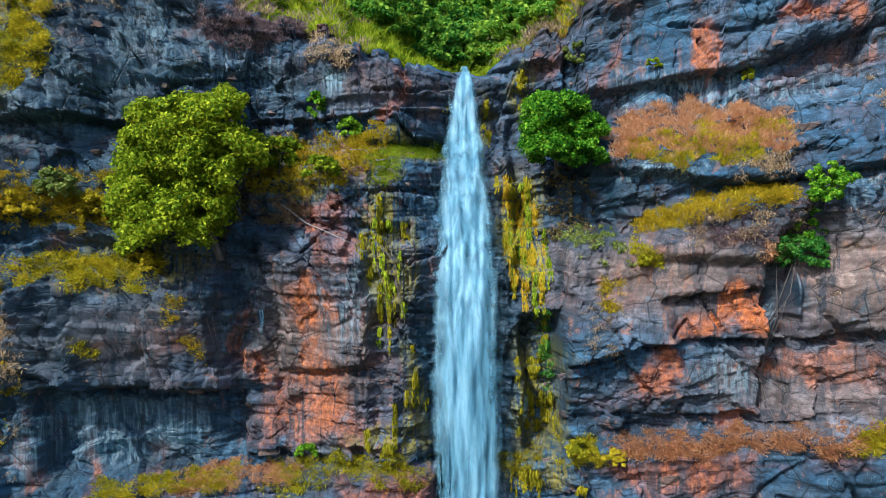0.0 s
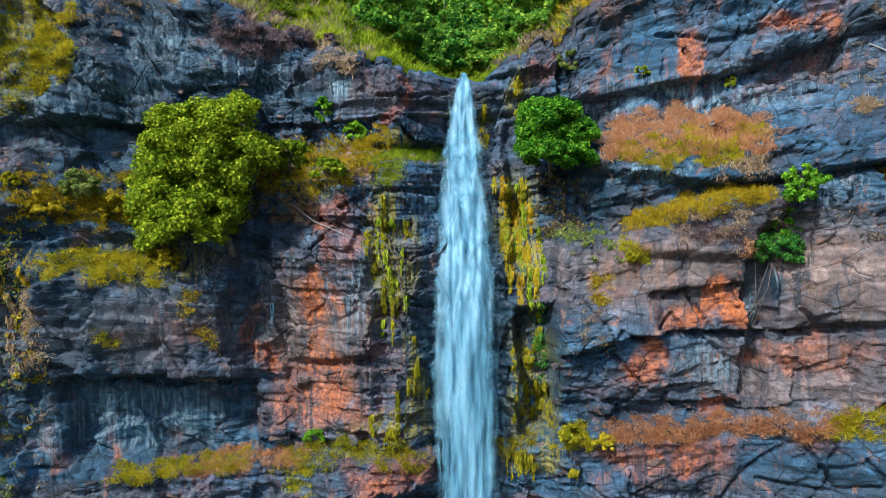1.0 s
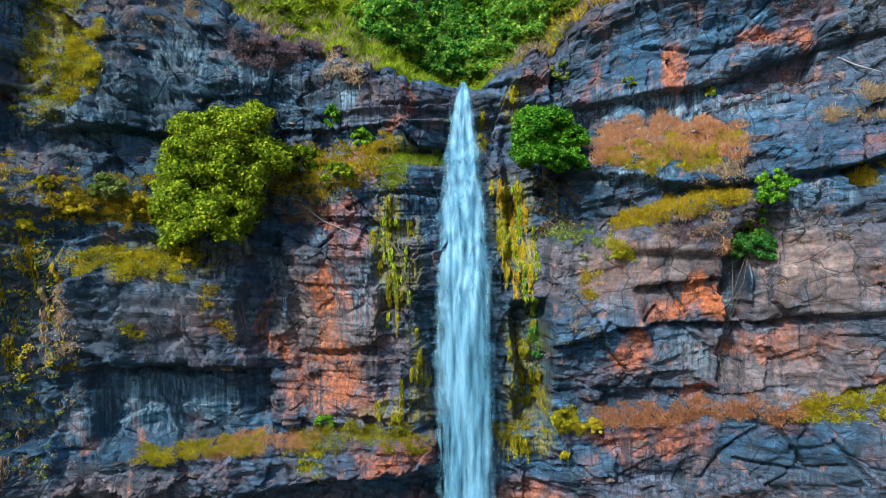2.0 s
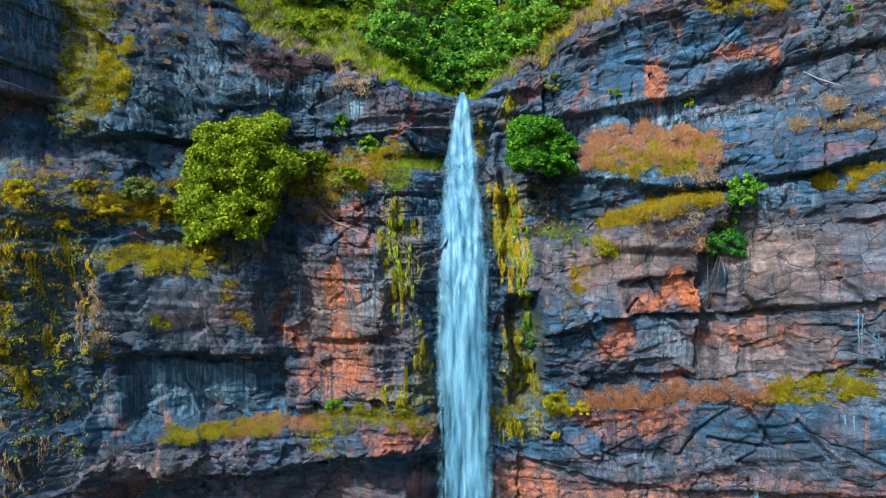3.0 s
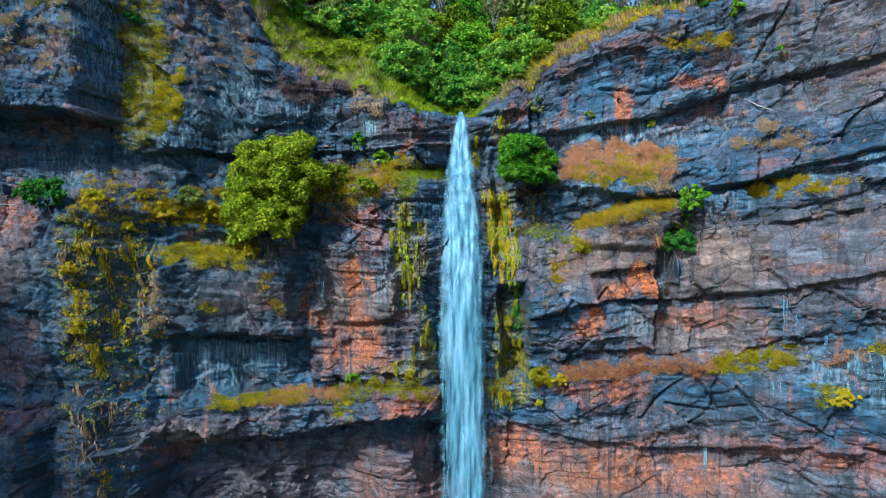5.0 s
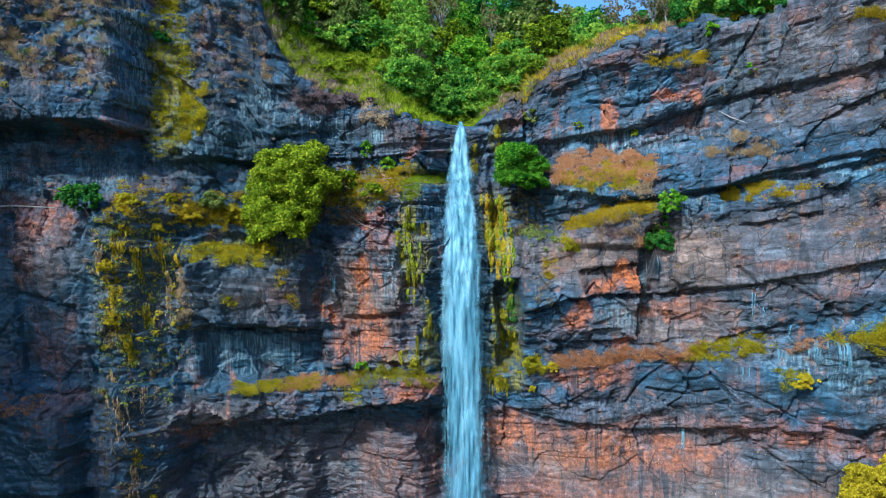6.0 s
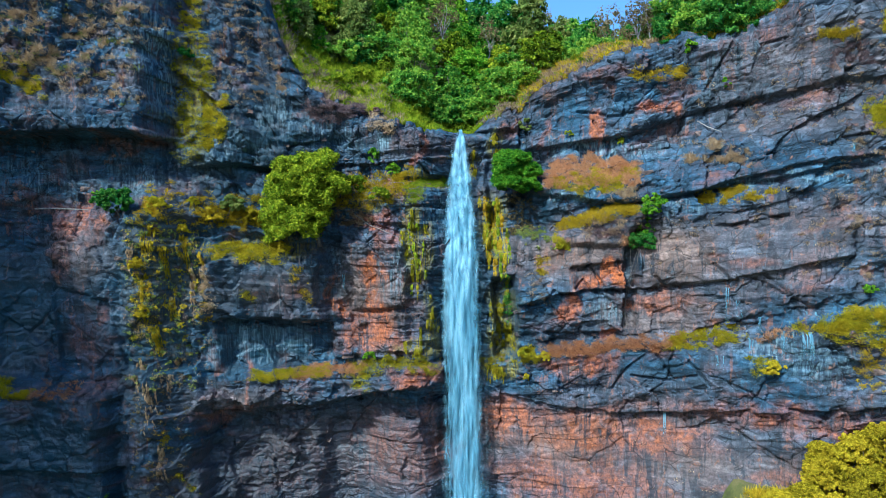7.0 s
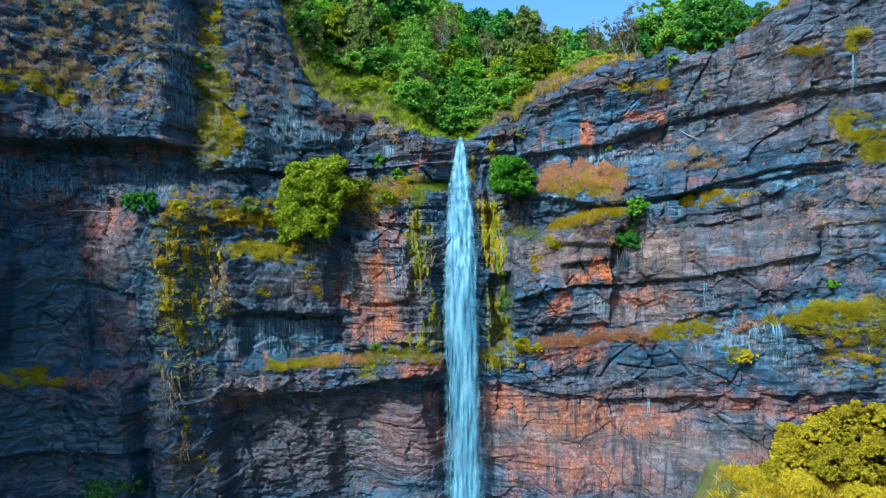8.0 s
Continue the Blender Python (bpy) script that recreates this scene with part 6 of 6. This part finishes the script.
for x, s, kind, size in ((22.3, 1.4, 1, 0.8), (24.2, 1.2, 0, 1.0), (26.2, 0.9, 1, 1.05), (28.2, 0.9, 0, 0.95), (25.3, 2.6, 2, 1.2), (29.4, 1.4, 1, 0.8), (27.2, 2.4, 1, 1.25), (23.2, 2.6, 0, 1.1), (33.2, 1.4, 3, 0.55), (19.6, 2.4, 4, 0.75), (20.6, 1.8, 4, 0.8),
                         (21.3, 4.0, 3, 0.7), (36, 3, 0, 0.8)):
    plant(FOREST[kind] if kind > 2 else NEAR[3 if kind == 1 else 0], x, s, size, "trees on the cliff top", 1.2)
for k in range(46):
    x, s = (rng.uniform(-16, 1), rng.uniform(3.0, 11)) if k < 30 else (rng.uniform(0, 12), rng.uniform(3, 9))
    plant(shrub, x, s, rng.uniform(0.5, 1.0), "shrubs above the cliff")
for k in range(60):
    x, s = (rng.uniform(-18, -3), rng.uniform(0.4, 8)) if k < 36 else (rng.uniform(5, 20), rng.uniform(0.4, 6))
    plant(shrub, x, s, rng.uniform(0.25, 0.6), "shrubs above the cliff")
for x, s, size in ((-19.5, 1.0, 0.5), (-18.8, 2.5, 0.6), (-17.8, 4.0, 0.6), (-16.9, 5.5, 0.7), (-15.2, 7.0, 0.6), (-13, 8.5, 0.6), (-18.3, 0.8, 0.35), (-10.5, 9, 0.6), (-20.5, 2.2, 0.7)):
    plant(FOREST[int(rng.integers(4))], x, s, size, "trees at the forest edge", 0.8)
for k in range(40):
    x = rng.uniform(-19, -2)
    plant(shrub, x, rng.uniform(0.1, 9), rng.uniform(0.2, 0.5), "shrubs above the cliff", 0.2)
slope_grass(-18, -6, 0.0, 5, 260, 0.7, TWIG_PURPLE, "bare purplish twigs along the cliff edge", 807)
slope_grass(4, 20, 0.0, 4, 260, 0.7, TWIG_PURPLE, "bare purplish twigs along the cliff edge", 808)
fern = tree("forest_shrub", (0, 0, -60), (0, 0, 0.6), [((0, 0, 1.4), (1.5, 1.5, 1.3))], 18, 30, 0.24, LEAF_FOREST, BARK, 0.07, 931, 4, 0.6, "leafy green undergrowth shrub among forest trees", "bush", 5)
for k in range(95):
    if k < 25:
        x, s = rng.uniform(-6, 9), rng.uniform(4, 12)
    else:
        s = rng.uniform(8, 60)
        x = rng.uniform(-24 - 0.2 * s, 16 + 0.25 * s)
    plant(fern, x, s, rng.uniform(0.8, 1.6), "undergrowth of the forest")
for x in (21.6, 22.8, 23.9, 25.2, 26.4, 27.5, 28.7, 29.9, 31.0):
    plant(NEAR[3], x, rng.uniform(0.2, 0.9), rng.uniform(0.4, 0.6), "undergrowth on the cliff top", 1.0)
for model in FOREST + NEAR + [shrub, fern]:
    for o in (*model.children_recursive, model):
        bpy.data.objects.remove(o)

# ---- overgrown spur at the foot of the right-hand wall ----


def spur(x, y):
    return 10.6 - 2.4 * np.maximum(25.6 - x, 0) - 0.55 * np.maximum(25 - y, 0) + 0.12 * np.maximum(x - 28, 0) + 0.5 * rough(x * 0.25, y * 0.25, 3, 950)


SX, SY = np.meshgrid(np.arange(6, 60, 0.8), np.arange(-2, 38, 0.8))
spur_mesh = mesh_object("spur_ground", np.stack([SX, SY, np.maximum(spur(SX, SY), -0.6)], -1).reshape(-1, 3), grid_faces(*SX.shape), SOIL)
tagged(spur_mesh, "grassy spur of scree below the right-hand wall", "slope", kind="structure")
rng = np.random.default_rng(99)
n = 3000
x, y = rng.uniform(21.5, 46, n), rng.uniform(12, 33, n)
z = spur(x, y)
per = 20
roots = np.repeat(np.stack([x, y, z], -1), per, 0) + rng.normal(size=(n * per, 3)) * np.array([0.3, 0.3, 0.03])
dirs = rng.normal(size=(n * per, 3)) * np.array([0.5, 0.5, 0.3]) + np.array([0, -0.2, 0.9])
dirs /= np.linalg.norm(dirs, axis=1)[:, None]
v, f = blades(rng, roots, dirs, 0.9 * (0.5 + rng.random(n * per)), 0.03, 0.25)
tagged(mesh_object("spur_grass", v, f, GRASS_GOLD, smooth=False), "deep golden-green grass on the spur", "grass", kind="stuff")
for k, (x, y, rad, h) in enumerate([(32.6, 28.5, 2.0, 4.4), (34.8, 27.8, 2.4, 4.9), (37.6, 26.5, 2.5, 5.0), (30.3, 29.5, 1.0, 4.0), (26.8, 28.8, 1.1, 0.9), (28.8, 29.0, 1.2, 1.6), (35.5, 24.5, 2.3, 3.4), (32.6, 25.8, 2.0, 2.6), (39.5, 24, 2.4, 4.6), (30.0, 26.4, 1.6, 1.2), (37.5, 22.5, 2.2, 2.4), (34, 23, 2.0, 1.4)]):
    tree("spur_shrub", (x, y, float(spur(np.array([x]), np.array([y]))[0]) - 0.1), (0, 0, h * 0.6), [((0, 0, h * 0.8), (rad * 1.1, rad * 1.1, h * 0.66))], 150, 30, 0.17, LEAF_GOLD, BARK, 0.09, 960 + k, 6, 0.36,
         "bulky yellow-green shrub on the spur", "bush")

# ---- loose and jutting rock pieces on the face ----


def rock_mesh(seed):
    rng = np.random.default_rng(seed)
    bm = bmesh.new()
    for p in rng.uniform(-1, 1, (15, 3)):
        q = np.sign(p) * np.abs(p) ** 0.45
        bm.verts.new((0.5 * q[0], 0.5 * q[1], 0.5 * q[2]))
    hull = bmesh.ops.convex_hull(bm, input=bm.verts)
    bmesh.ops.delete(bm, geom=[v for v in bm.verts if not v.link_faces], context="VERTS")
    me = bpy.data.meshes.new("rock_block")
    bm.to_mesh(me)
    bm.free()
    me.materials.append(ROCK)
    return me


models = [rock_mesh(1200 + k) for k in range(10)]
rng = np.random.default_rng(1300)
x, z = rng.uniform(-42, 36, 3000), rng.uniform(10, 50, 3000)
keep = (spots(x, z, SMOOTH, 0.6) < 0.35) & (z < np.interp(x, cols, top_line) - 1.5) & (np.abs(x - 1.4) > 3) & (rough(x * 0.25, z * 0.5, 2, 1301) > 0.1)
for px, pz in zip(x[keep][:170], z[keep][:170]):
    size = 0.3 + 0.5 * rng.random() ** 2
    ob = new("rock_block", models[rng.integers(10)])
    ob.parent = cliff
    ob.matrix_basis = pose(*(Vector(face_point(px, pz)) + Vector((0, 0.2 * size, 0))), rng.uniform(-12, 12), rng.uniform(-8, 8) - 8 * (px > 6), rng.uniform(-20, 20) - 25 * (px > 12)) @ Matrix.Diagonal((size * rng.uniform(0.9, 2.0), size * 0.8, size * rng.uniform(0.5, 0.9), 1))
